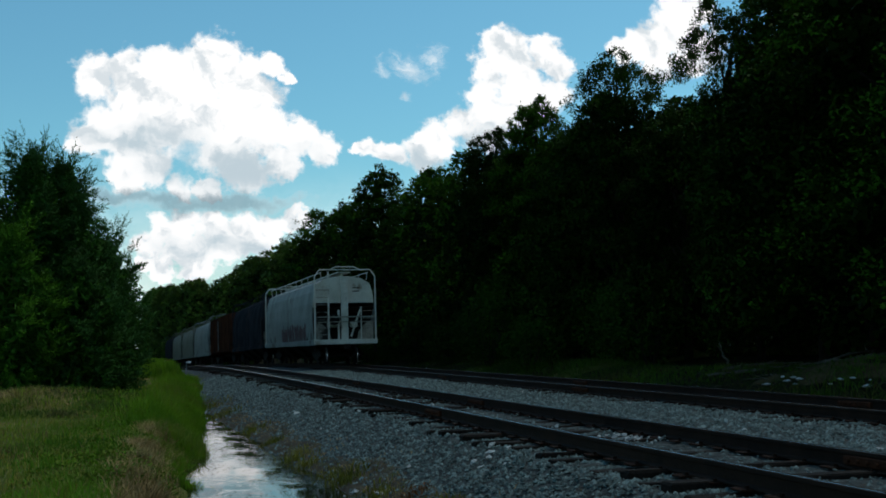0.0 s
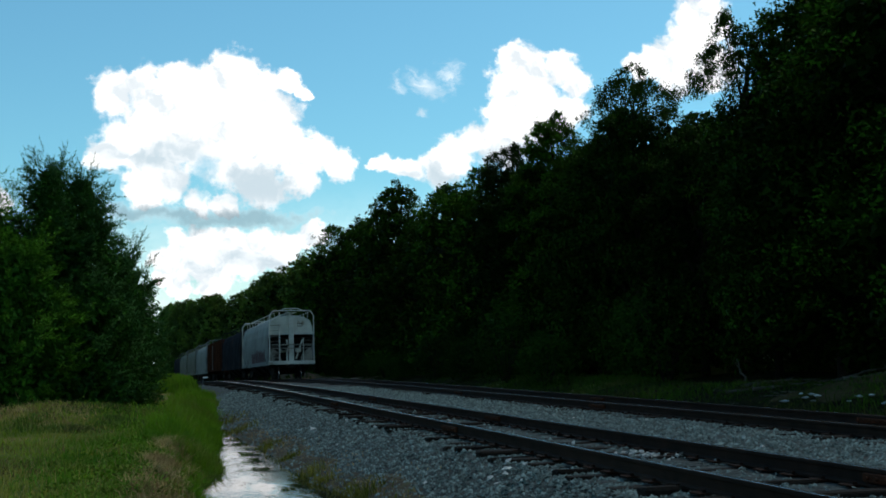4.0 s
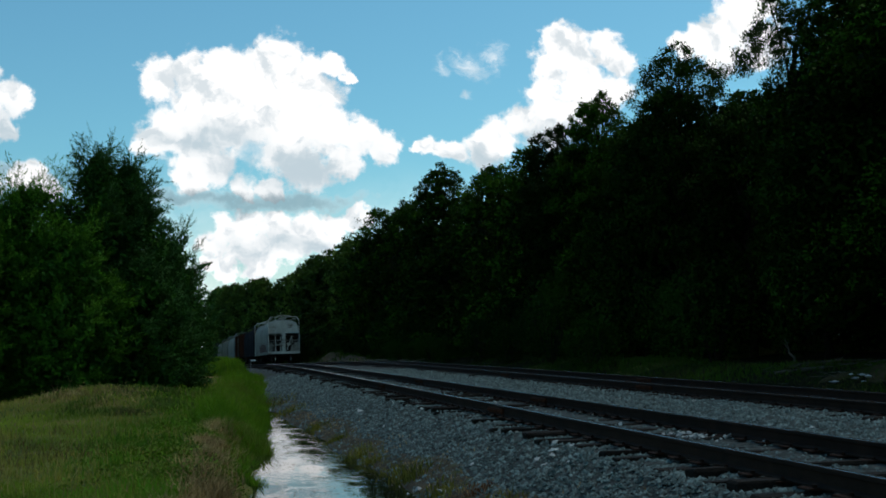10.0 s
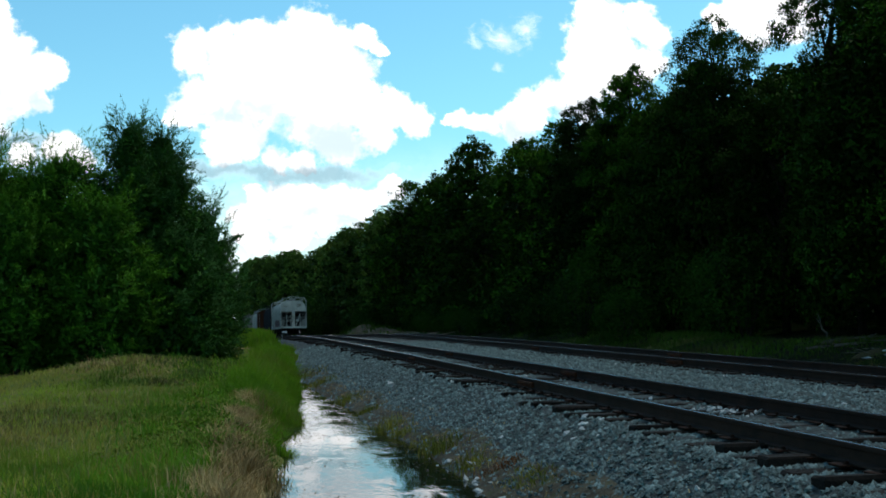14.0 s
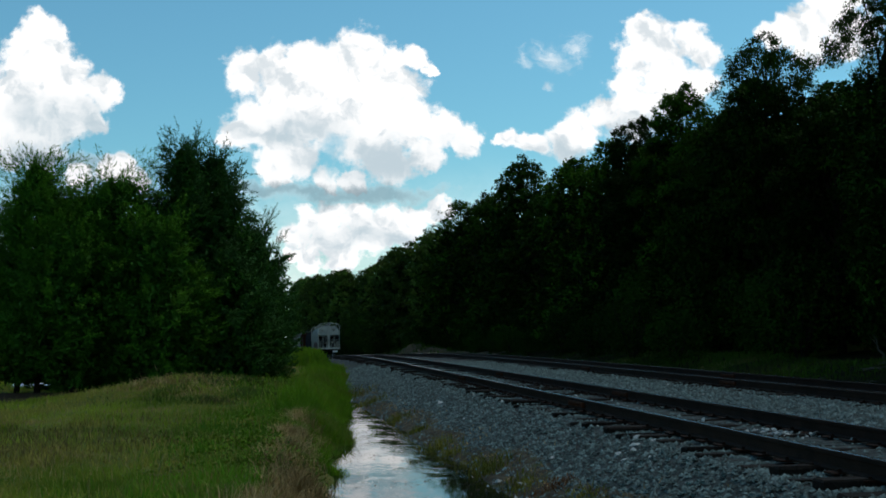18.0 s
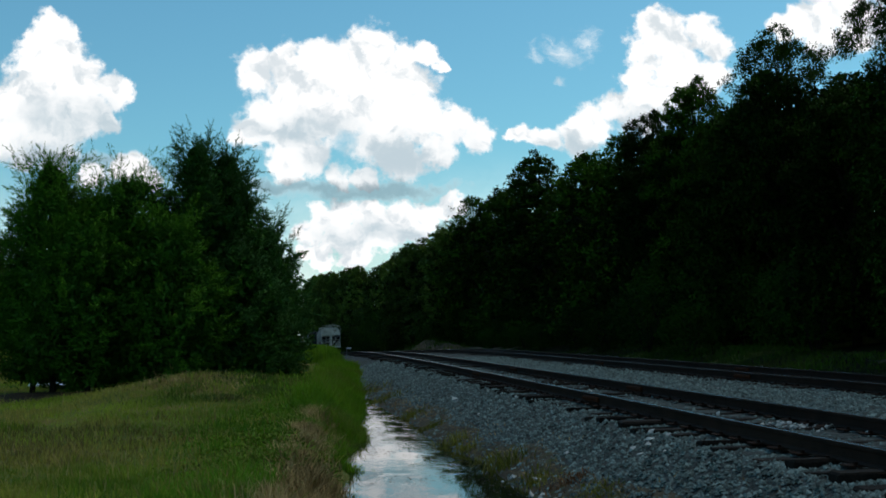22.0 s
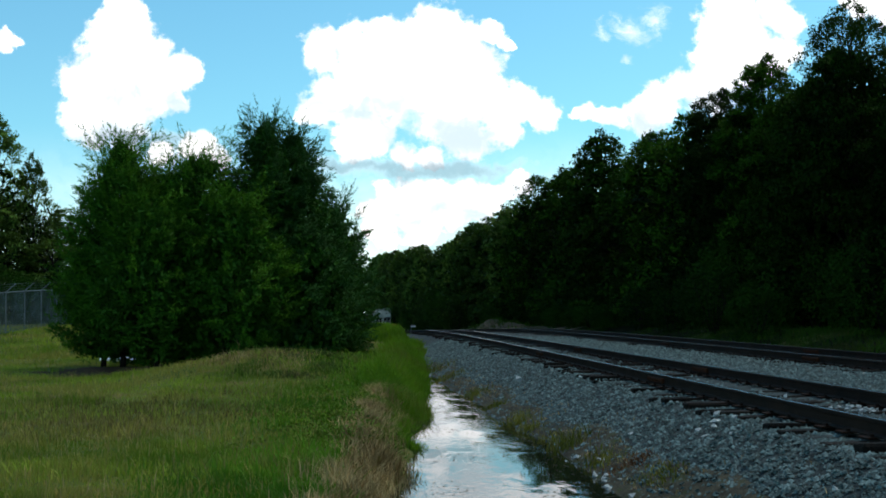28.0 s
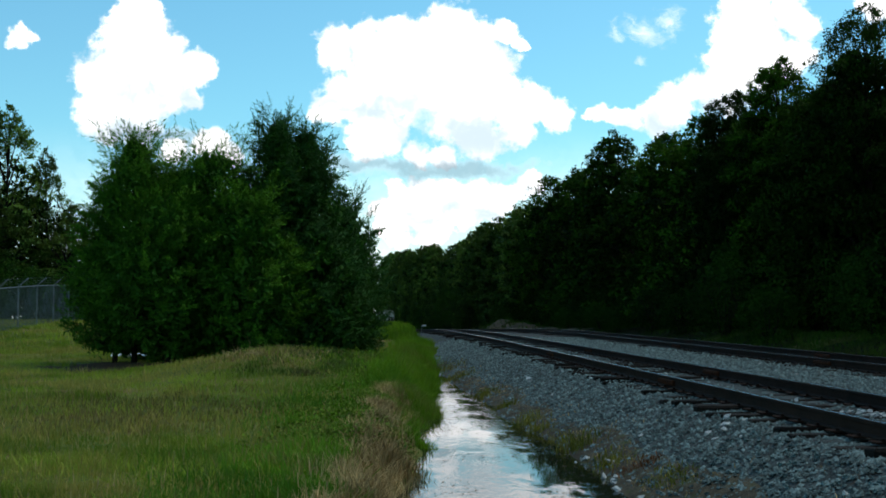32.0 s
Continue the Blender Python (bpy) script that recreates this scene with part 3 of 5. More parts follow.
def make_mud_edge():
    ss, ys = frange((-0.30, 1.02, 0.08)), frange((6, 40, 0.25))
    gs, gy = np.meshgrid(ss, ys)
    gq = water_right(gy) + gs
    gz = ground_z(gq, gy) + 0.022 + 0.02 * np.sin(gs * 23 + gy * 5) * np.sin(gy * 3.1) - 0.08 * step(gs, 0.42 + 0.30 * np.sin(gy * 0.9) * np.sin(gy * 0.37 + 1), 0.95)
    w = len(ss)
    i = (np.arange(len(ys) - 1)[:, None] * w + np.arange(w - 1)).reshape(-1, 1)
    ob = smooth_ob(new("mud_edge", raw_mesh("mud_edge", np.stack([gq - 0.0227 * bend(gy), gy, gz], -1).reshape(-1, 3), np.hstack([i, i + 1, i + w + 1, i + w]), MUD)))
    return tagged(ob, "strip of brown mud between water and ballast", "mud", kind="structure")


mud_edge = make_mud_edge()


# ---- the two tracks ----
RAIL_PROFILE = [(-0.07, -0.165), (0.07, -0.165), (0.07, -0.152), (0.012, -0.135), (0.010, -0.045), (0.036, -0.036), (0.036, -0.006),
                (0.030, 0.0), (-0.030, 0.0), (-0.036, -0.006), (-0.036, -0.036), (-0.010, -0.045), (-0.012, -0.135), (-0.07, -0.152)]


def make_track(name, centre, label, joints):
    root = thing(name, Matrix(), label, "railway track", "parallel railway tracks")
    for s in (-0.5, 0.5):
        ys = frange((-15, 40, 11), (40, 70, 2.5), (70, 460, 13))
        rings = [[(float(track_x(centre, y)) + s * GAUGE + a, y, float(track_z(y)) + b) for a, b in RAIL_PROFILE] for y in ys]
        rail = part("rail", Geo().sweep(rings), RAIL, root, "brown rusted steel rail with a worn running top")
        top = [[(float(track_x(centre, y)) + s * GAUGE + a, y, float(track_z(y)) + b) for a, b in ((-0.028, 0.0012), (0.028, 0.0012), (0.022, 0.003), (-0.022, 0.003))] for y in ys]
        part("running_surface", Geo().sweep(top), RAIL_TOP, rail, "polished grey running surface")
    tie_mesh = []
    rng = np.random.default_rng(7)
    for k in range(4):
        g = Geo().box((0, 0, 0), (2.6, 0.22, 0.17), chamfer=0.018)
        g.v = [tuple(np.array(p) + rng.normal(0, 0.007, 3)) for p in g.v]
        tie_mesh.append(g.mesh("tie", TIE))
    for k in range(190):
        y = 5.0 + k * 0.53
        tie = part("tie", tie_mesh[k % 4], TIE, root)
        tie.matrix_basis = pose(float(track_x(centre, y)) + rng.normal(0, 0.08), y, float(track_z(y)) - 0.282 + rng.normal(0, 0.024), rng.normal(0, 1.5), rng.normal(0, 0.5), rng.normal(0, 1.3))
    plate = Geo().box((0, 0, 0), (0.34, 0.19, 0.02), chamfer=0.004)
    plate.box((0.1, 0.06, 0.02), (0.03, 0.03, 0.035)).box((-0.1, -0.06, 0.02), (0.03, 0.03, 0.035))
    plate_mesh = plate.mesh("tie_plate", DARK_RUST)
    for k in range(60):
        y = 5.0 + k * 0.53
        for s in (-0.5, 0.5):
            part("tie_plate", plate_mesh, DARK_RUST, root).matrix_basis = pose(centre + s * GAUGE, y, -0.170)
    bar = Geo().box((0, 0, 0), (0.05, 0.9, 0.085), chamfer=0.008)
    for k in range(6):
        bar.rod((-0.05, -0.36 + 0.144 * k, 0), (0.05, -0.36 + 0.144 * k, 0), 0.018)
    bar_mesh = bar.mesh("joint_bar", RUST)
    for s, y in joints:
        for d in (-0.035, 0.035):
            part("joint_bar", bar_mesh, RUST, root, "orange-rusted bolted joint bar").matrix_basis = pose(centre + s * GAUGE + d, y, -0.09)
    return root


near_track = make_track("railway_track", NEAR_TRACK, "rusty rails on dark creosoted ties in grey ballast, beside the ditch", [(-0.5, 18.9), (-0.5, 30.8), (0.5, 21.5), (0.5, 9.2), (0.5, 33.4)])
far_track = make_track("railway_track", FAR_TRACK, "rusty rails on dark ties in grey ballast, along the wood's edge", [(-0.5, 24.9), (-0.5, 36.8), (0.5, 28.7), (0.5, 16.8)])


# ---- trees ----
def limb(g, points, r0, r1, sides=6):
    """A tapering branch through points."""
    rings, n = [], len(points)
    for k, p in enumerate(points):
        a, b = Vector(points[max(k - 1, 0)]), Vector(points[min(k + 1, n - 1)])
        q = (b - a).to_track_quat("Z", "Y")
        r = r0 + (r1 - r0) * k / (n - 1)
        rings.append([Vector(p) + q @ Vector((math.cos(2 * math.pi * i / sides) * r, math.sin(2 * math.pi * i / sides) * r, 0)) for i in range(sides)])
    g.sweep(rings)


def sphere_ways(rng, n):
    v = rng.normal(size=(n, 3))
    return v / np.linalg.norm(v, axis=1, keepdims=True)


def broad_tree_meshes(seed, wide, low, leaves, leaf, lobes=30, shade=None, core=9000, heart_leaf=0.22, spire=0.5, airy=0.0):
    """A tree 12 m high: trunk with limbs, boughs of leaf as flattened mounds, each a heap of smaller tufts, and loose tufts round the top."""
    high = 12.0
    rng = np.random.default_rng(seed)
    g = Geo()
    lean = rng.normal(0, 0.25, 2)
    axis = lambda s: Vector((lean[0] * s * s * 2, lean[1] * s * s * 2, high * 0.95 * s))  # noqa: E731
    limb(g, [axis(s) - Vector((0, 0, 0.3 if s == 0 else 0)) for s in np.linspace(0, 1, 7)], high * 0.017, 0.02, 7)
    centres, radii = [], []
    for k in range(lobes):
        s = ((k + rng.uniform(0, 1)) / lobes) ** 0.9
        h = low + (high * 0.93 - low) * s
        girth = (0.70 + 0.30 * math.sin(math.pi * min(1.0, 0.15 + 0.75 * s))) * (1 - (0.86 - 0.2 * (1 - spire)) * s ** (2.4 + 3.0 * (1 - spire)))
        reach = max(0.12, wide * girth * rng.uniform(0.45, 0.95))
        turn = k * 2.39996 + rng.uniform(-0.5, 0.5)
        end = Vector((math.cos(turn) * reach * 0.8, math.sin(turn) * reach * 0.8, h))
        base = axis(max(0.08, min(0.95, h / high - 0.10 - 0.04 * reach)))
        mid = base.lerp(end, 0.55) + Vector((0, 0, 0.2))
        limb(g, [base, mid, end], 0.07, 0.018, 5)
        centres.append(end)
        radii.append(wide * rng.uniform(0.28, 0.46) * (1 - 0.38 * s * s))
    centres, radii = np.array(centres), np.array(radii)
    # tufts over the upper and outer side of each mound, then loose ones about the top
    per = 18
    out = sphere_ways(rng, lobes * per)
    away = np.repeat(centres * np.array([1, 1, 0]), per, 0)
    away /= np.linalg.norm(away, axis=1, keepdims=True) + 1e-6
    out = out + away * 0.5 + np.array([0, 0, 0.30])
    out /= np.linalg.norm(out, axis=1, keepdims=True)
    flat = np.array([1.0, 1.0, 0.62])
    rr = np.repeat(radii, per)
    tuft = np.repeat(centres, per, 0) + out * flat * (rr * rng.uniform(0.62, 1.0, len(rr)))[:, None]
    size = rr * rng.uniform(0.18, 0.32, len(rr))
    top = 90
    f = rng.uniform(0, 1, top)
    a = rng.uniform(0, 2 * np.pi, top)
    ring = wide * (0.03 + 0.66 * f ** (0.5 + 0.45 * spire)) * rng.uniform(0.25, 1.0, top) ** 0.6
    crest = np.stack([ring * np.cos(a) + lean[0] * 1.8, ring * np.sin(a) + lean[1] * 1.8, high * (0.98 - (0.15 + 0.13 * spire) * f)], 1)
    tuft, size = np.concatenate([tuft, crest]), np.concatenate([size, rng.uniform(0.22, 0.30, top) * (0.7 + 0.8 * f)])
    out = np.concatenate([out, sphere_ways(rng, top) * 0.5 + np.array([0, 0, 0.5])])
    share = size ** 1.6
    pick = rng.choice(len(tuft), leaves, p=share / share.sum())
    grow = sphere_ways(rng, leaves) * (rng.uniform(0, 1, (leaves, 1)) ** 0.45)
    places = tuft[pick] + grow * size[pick][:, None] * np.array([1.15, 1.15, 0.75])
    # a few sprigs stick out past their tuft
    sprig = rng.uniform(0, 1, leaves) < 0.07 + airy * 0.7
    places[sprig] += (out[pick] * rng.uniform(0.3, 0.9, (leaves, 1)) * size[pick][:, None] + np.array([0, 0, 0.05]))[sprig]
    places[:, 2] = np.maximum(places[:, 2], 0.15)
    puff = out[pick] * 0.8 + grow * 0.6 + np.array([0, 0, 0.25])
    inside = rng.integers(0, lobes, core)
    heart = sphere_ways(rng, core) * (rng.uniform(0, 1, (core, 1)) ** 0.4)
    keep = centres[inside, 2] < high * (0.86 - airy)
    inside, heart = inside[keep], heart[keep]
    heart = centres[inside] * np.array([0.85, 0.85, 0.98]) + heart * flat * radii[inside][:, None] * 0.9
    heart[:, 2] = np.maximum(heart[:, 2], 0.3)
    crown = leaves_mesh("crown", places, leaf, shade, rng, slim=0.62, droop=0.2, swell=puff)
    inner = leaves_mesh("inner_foliage", heart, heart_leaf, LEAF_SHADED_HEART, rng, slim=0.75)
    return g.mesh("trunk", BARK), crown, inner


TREE_KINDS = {
    "round": broad_tree_meshes(10, 3.2, 0.7, 52000, 0.105, 34, LEAF_DARK, spire=0.15),
    "feathery": broad_tree_meshes(11, 2.9, 0.6, 52000, 0.105, 36, LEAF_LIGHT, spire=0.75, airy=0.08),
    "broad": broad_tree_meshes(12, 3.9, 0.9, 52000, 0.105, 40, LEAF, spire=0.45, airy=0.04),
    "tall": broad_tree_meshes(13, 3.4, 0.6, 52000, 0.105, 38, LEAF, spire=0.55, airy=0.06),
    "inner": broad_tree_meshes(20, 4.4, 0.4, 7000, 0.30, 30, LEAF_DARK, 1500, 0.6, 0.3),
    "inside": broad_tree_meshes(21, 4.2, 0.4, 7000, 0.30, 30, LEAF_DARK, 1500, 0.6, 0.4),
    "mid_round": broad_tree_meshes(30, 3.5, 0.6, 14000, 0.19, 34, LEAF, 2200, 0.36, 0.2, 0.05),
    "mid_spire": broad_tree_meshes(31, 3.2, 0.6, 14000, 0.18, 36, LEAF_DARK, 2200, 0.36, 0.7, 0.08),
    "mid_broad": broad_tree_meshes(32, 4.0, 0.6, 15000, 0.19, 36, LEAF, 2200, 0.36, 0.45, 0.05),
    "fence_round": broad_tree_meshes(33, 3.4, 0.6, 12000, 0.17, 32, LEAF_FAR_HAZED, 1300, 0.3, 0.3, 0.14),
    "fence_spire": broad_tree_meshes(34, 3.2, 0.6, 12000, 0.17, 32, LEAF_FAR_HAZED, 1300, 0.3, 0.6, 0.14),
    "far_round": broad_tree_meshes(40, 3.9, 0.5, 9000, 0.27, 32, LEAF_FAR_HAZED, 1500, 0.5, 0.2),
    "far_spire": broad_tree_meshes(41, 3.4, 0.5, 9000, 0.26, 34, LEAF_FAR_HAZED, 1500, 0.5, 0.6),
    "far_broad": broad_tree_meshes(42, 4.3, 0.5, 9000, 0.27, 34, LEAF_FAR_HAZED, 1500, 0.5, 0.4),
}


def plant(kind, x, y, high, turn, wide=1.0, label="dark green broadleaf tree in dense leaf at the wood's edge", group="trees along the track"):
    trunk, crown, inner = TREE_KINDS[kind]
    s = high / 12.0
    root = thing("tree", pose(x, y, float(ground_z(x, y)) - 0.05, 0, 0, turn), label, "tree", group)
    root.scale = (wide, wide, s)
    part("trunk", trunk, BARK, root)
    part("crown", crown, LEAF, root)
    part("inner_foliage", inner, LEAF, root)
    return root


def plant_woods():
    rng = np.random.default_rng(3)
    # along the far track: distance, height of the top, offset from the wood's edge, spread, kind
    front = [(23.5, 13.6, 0.6, 1.29, "broad"), (27.5, 13.6, 0.4, 1.23, "tall"), (30.2, 13.2, 0.6, 1.10, "broad"), (33.6, 12.2, 0.5, 0.72, "tall"),
             (38.4, 9.2, 0.4, 0.85, "round"), (43.3, 12.3, 0.2, 0.86, "broad"), (46.6, 10.2, 0.1, 0.95, "round"), (49.6, 11.0, 0.4, 0.90, "tall"), (53.0, 12.4, 0.0, 1.06, "feathery"),
             (56.4, 9.9, 0.2, 0.95, "round"), (59.8, 12.1, 0.2, 0.81, "round"), (63.2, 11.4, 0.5, 1.00, "mid_broad"), (67.0, 11.0, 0.1, 1.06, "mid_round"), (72.2, 11.7, 0.2, 0.94, "mid_spire"),
             (77.0, 10.3, 0.3, 1.12, "mid_broad"), (84.0, 13.8, 0.2, 1.25, "mid_spire"), (89.0, 12.3, 0.5, 1.06, "mid_round"), (94.5, 12.0, 0.1, 1.12, "mid_broad"), (100.0, 13.0, 0.4, 1.06, "mid_spire"),
             (107.5, 13.2, 0.0, 1.12, "mid_broad"), (114.0, 11.0, 0.3, 1.12, "mid_round"), (121.0, 11.5, 0.1, 1.12, "far_round"), (129.0, 11.9, 0.3, 1.12, "far_spire"), (137.0, 12.3, 0.2, 1.19, "far_broad"),
             (146.0, 11.6, 0.0, 1.12, "far_round"), (156.0, 12.5, 0.3, 1.19, "far_broad"), (167.0, 12.7, 0.0, 1.19, "far_spire")]
    for k, (y, high, off, wide, kind) in enumerate(front):
        x = 18.9 + off - 0.0227 * float(bend(y))
        plant(kind, x, y, high + (0.45 if y > 40 else 0.1) - float(ground_z(x, y)), rng.uniform(0, 360), wide)
    for k in range(24):
        y = 178 + k * 11
        x = 18.6 - 0.0227 * float(bend(y)) + rng.uniform(-1, 1) - 0.055 * max(0, y - 190)
        x = max(x, float(track_x(FAR_TRACK, y)) + 6.5)
        high = 12.7 + max(0, y - 205) * 0.040 + rng.uniform(-0.7, 0.5)
        plant(("far_round", "far_spire", "far_broad")[k % 3], x, y, high - float(ground_z(x, y)), rng.uniform(0, 360), 1.1, group="far trees")
    # inner row added to stop sky and light coming through the wood
    for k in range(34):
        y = 16 + k * 4.6 + rng.uniform(-1.2, 1.2)
        x = 24.0 + 1.5 * (k % 2) + rng.uniform(-0.8, 0.8) - 0.0227 * float(bend(y))
        plant(("inner", "inside")[k % 2], x, y, rng.uniform(10.6, 11.9), rng.uniform(0, 360), 1.1, "broadleaf tree inside the wood, coloured dark for its shade", "trees inside the wood")


plant_woods()


def plant_left_woods():
    rng = np.random.default_rng(4)
    for x, y, high, w in ((-24.2, 82, 15.2, 1.0), (-21.7, 83, 12.2, 0.60), (-20.6, 85, 8.2, 0.6), (-28, 84, 13.5, 1.0), (-18.0, 90, 6.4, 1.0), (-14, 96, 8.6, 1.1), (-33, 88, 14, 1.1), (-9, 104, 9.6, 1.1),
                          (-25, 90, 10.5, 1.3), (-5, 112, 9.6, 1.1), (-23.5, 80, 7.6, 1.1), (-20.2, 82, 6.2, 1.0), (-16.5, 86, 5.8, 1.0), (-28, 96, 11, 1.4), (-22, 97, 10, 1.4)):
        plant(("fence_round", "fence_spire")[int(rng.integers(0, 2))], x, y, high, rng.uniform(0, 360), w, "tall broadleaf tree behind the chain-link fence", "trees behind the fence")
    for k in range(12):
        y = 120 + k * 14
        plant(("far_round", "far_spire", "far_broad")[k % 3], -4.5 + rng.uniform(-1.5, 0.5) - 0.0227 * float(bend(y)), y, rng.uniform(10.5, 13.5), rng.uniform(0, 360), 1.1, "broadleaf tree in the distance beyond the ditch", "far trees")


plant_left_woods()


def shrub_mesh(seed, high, wide, leaves, leaf, material):
    rng = np.random.default_rng(seed)
    at = rng.normal(size=(leaves // 20, 3))
    at /= np.linalg.norm(at, axis=1, keepdims=True)
    at *= rng.uniform(0.3, 1, (len(at), 1)) ** 0.4 * np.array([wide, wide, high * 0.55])
    at[:, 2] += high * 0.5
    places = (at[:, None] + rng.normal(size=(len(at), 20, 3)) * 0.17).reshape(-1, 3)
    places[:, 2] = np.abs(places[:, 2])
    g = Geo()
    for k in range(9):
        a = k * 2.4
        limb(g, [(0.1 * math.cos(a), 0.1 * math.sin(a), -0.1), (0.3 * wide * math.cos(a), 0.3 * wide * math.sin(a), high * 0.4), (0.6 * wide * math.cos(a), 0.6 * wide * math.sin(a), high * 0.8)], 0.03, 0.008, 5)
    return g.mesh("woody_base", BARK), leaves_mesh("foliage", places, leaf, material, rng, slim=0.6)


SHRUBS = [shrub_mesh(60 + k, h, w, 3200, 0.13, LEAF_DARK) for k, (h, w) in enumerate([(2.6, 1.5), (1.9, 1.3), (3.4, 1.7)])]


def shrub(kind, x, y, size, turn, label="leafy shrub under the trees, coloured dark for their shade", group="shrubs along the wood"):
    stems, leaf = SHRUBS[kind]
    root = thing("shrub", pose(x, y, float(ground_z(x, y)) - 0.05, 0, 0, turn), label, "shrub", group)
    root.scale = (size, size, size)
    part("woody_base", stems, BARK, root)
    part("foliage", leaf, LEAF, root)


def plant_shrubs():
    rng = np.random.default_rng(5)
    for k in range(46):
        y = 11 + k * 2.9 + rng.uniform(-0.8, 0.8)
        x = 17.6 + rng.uniform(-0.5, 0.9) - 0.0227 * float(bend(y))
        size = rng.uniform(0.8, 1.4)
        near = y < 36
        shrub(2 * int(rng.integers(0, 2)) if near else int(rng.integers(0, 3)), x + (3.4 if near else 0), y, size, rng.uniform(0, 360))
    # hidden row added to close low gaps towards the sky
    for k in range(16):
        y = 20 + k * 3.1
        shrub(2, 25.5 + rng.uniform(-0.6, 0.6) - 0.0227 * float(bend(y)), y, rng.uniform(1.3, 1.7), rng.uniform(0, 360))
    for k in range(8):
        y = 44 + k * 6.1
        shrub(int(rng.integers(0, 3)), 15.6 + rng.uniform(-0.3, 0.6) - 0.0227 * float(bend(y)), y, rng.uniform(0.6, 1.0), rng.uniform(0, 360))
    for k in range(16):
        y = 150 + k * 8
        shrub(2, max(15.2 - 0.0227 * float(bend(y)) - 0.045 * max(0, y - 190), float(track_x(FAR_TRACK, y)) + 5.0), y, rng.uniform(1.2, 1.9), rng.uniform(0, 360))
    for x, y, s in ((-0.9, 46, 1.2), (-0.9, 52, 1.3), (-1.0, 41, 1.1), (-1.2, 58, 1.5), (-1.8, 66, 1.7), (-1.4, 74, 1.5), (-2.2, 50, 1.6), (-2.2, 84, 1.9), (-3.2, 60, 1.9), (-2.6, 96, 2.0)):
        shrub(int(rng.integers(0, 3)), x - 0.0227 * float(bend(y)), y, s, rng.uniform(0, 360), "green shrub beyond the cedars beside the track", "shrubs beyond the cedars")

    for k in range(14):
        shrub(k % 3, -22.5 + k * 1.1 + rng.uniform(-0.4, 0.4), 66 + k * 2.2, rng.uniform(1.0, 1.5), rng.uniform(0, 360), "dark shrub behind the chain-link fence", "shrubs behind the fence")


plant_shrubs()


def plume(rng, base, way, long, ups, cloud, slack=0.5):
    """A feathered branch tip: an axis that curls up, with side strands that grow shorter towards its end."""
    side = np.cross(way, rng.normal(size=3))
    side /= np.linalg.norm(side) + 1e-9
    over = np.cross(way, side)
    curl = ups * np.array([0, 0, 1.0]) + side * rng.normal(0, 0.25)
    for k in range(11):
        s = 0.04 + 0.088 * k
        foot = base + (way * s + curl * s * s * 0.5) * long
        axis = way + curl * s
        axis /= np.linalg.norm(axis)
        if k == 10:
            lead, reach = axis, 0.22 * long
        else:
            turn = k * 2.4
            lead = axis * 0.75 + (side * math.cos(turn) + over * math.sin(turn)) * 0.7 + np.array([0, 0, 0.12])
            reach = long * (slack - 0.75 * slack * s) * rng.uniform(0.7, 1.15)
        q = np.linspace(0.08, 1.0, 10)[:, None]
        line = foot + lead * reach * q + curl * (reach * 0.35) * q * q
        cloud[0].append(line + rng.normal(0, 0.016, (10, 3)))
        cloud[1].append(lead[None] * 1.6 + rng.normal(0, 0.45, (10, 3)))
        cloud[2].append(np.tile(way * 0.7 + lead * 0.3 + np.array([0, 0, 0.35]), (10, 1)))


def cedar_girth(f, form):
    """Share of the widest reach at a share of the height: a cone, or a bush drawn in at its foot."""
    if form == "cone":
        return min(1.0, 0.80 + 0.8 * f) * (1 - f) ** 0.72 * 1.08 + 0.02
    if form == "dome":
        return min(1.0, 0.62 + 1.1 * f) * max(0.0, 1 - f**3.0) ** 0.60
    belly = 0.38
    return (0.06 + 0.94 * math.sin(0.5 * math.pi * min(1.0, f / belly)) ** 1.7) * (max(0.0, 1 - max(0.0, (f - belly) / (1 - belly)) ** 1.7)) ** 0.75 + 0.02


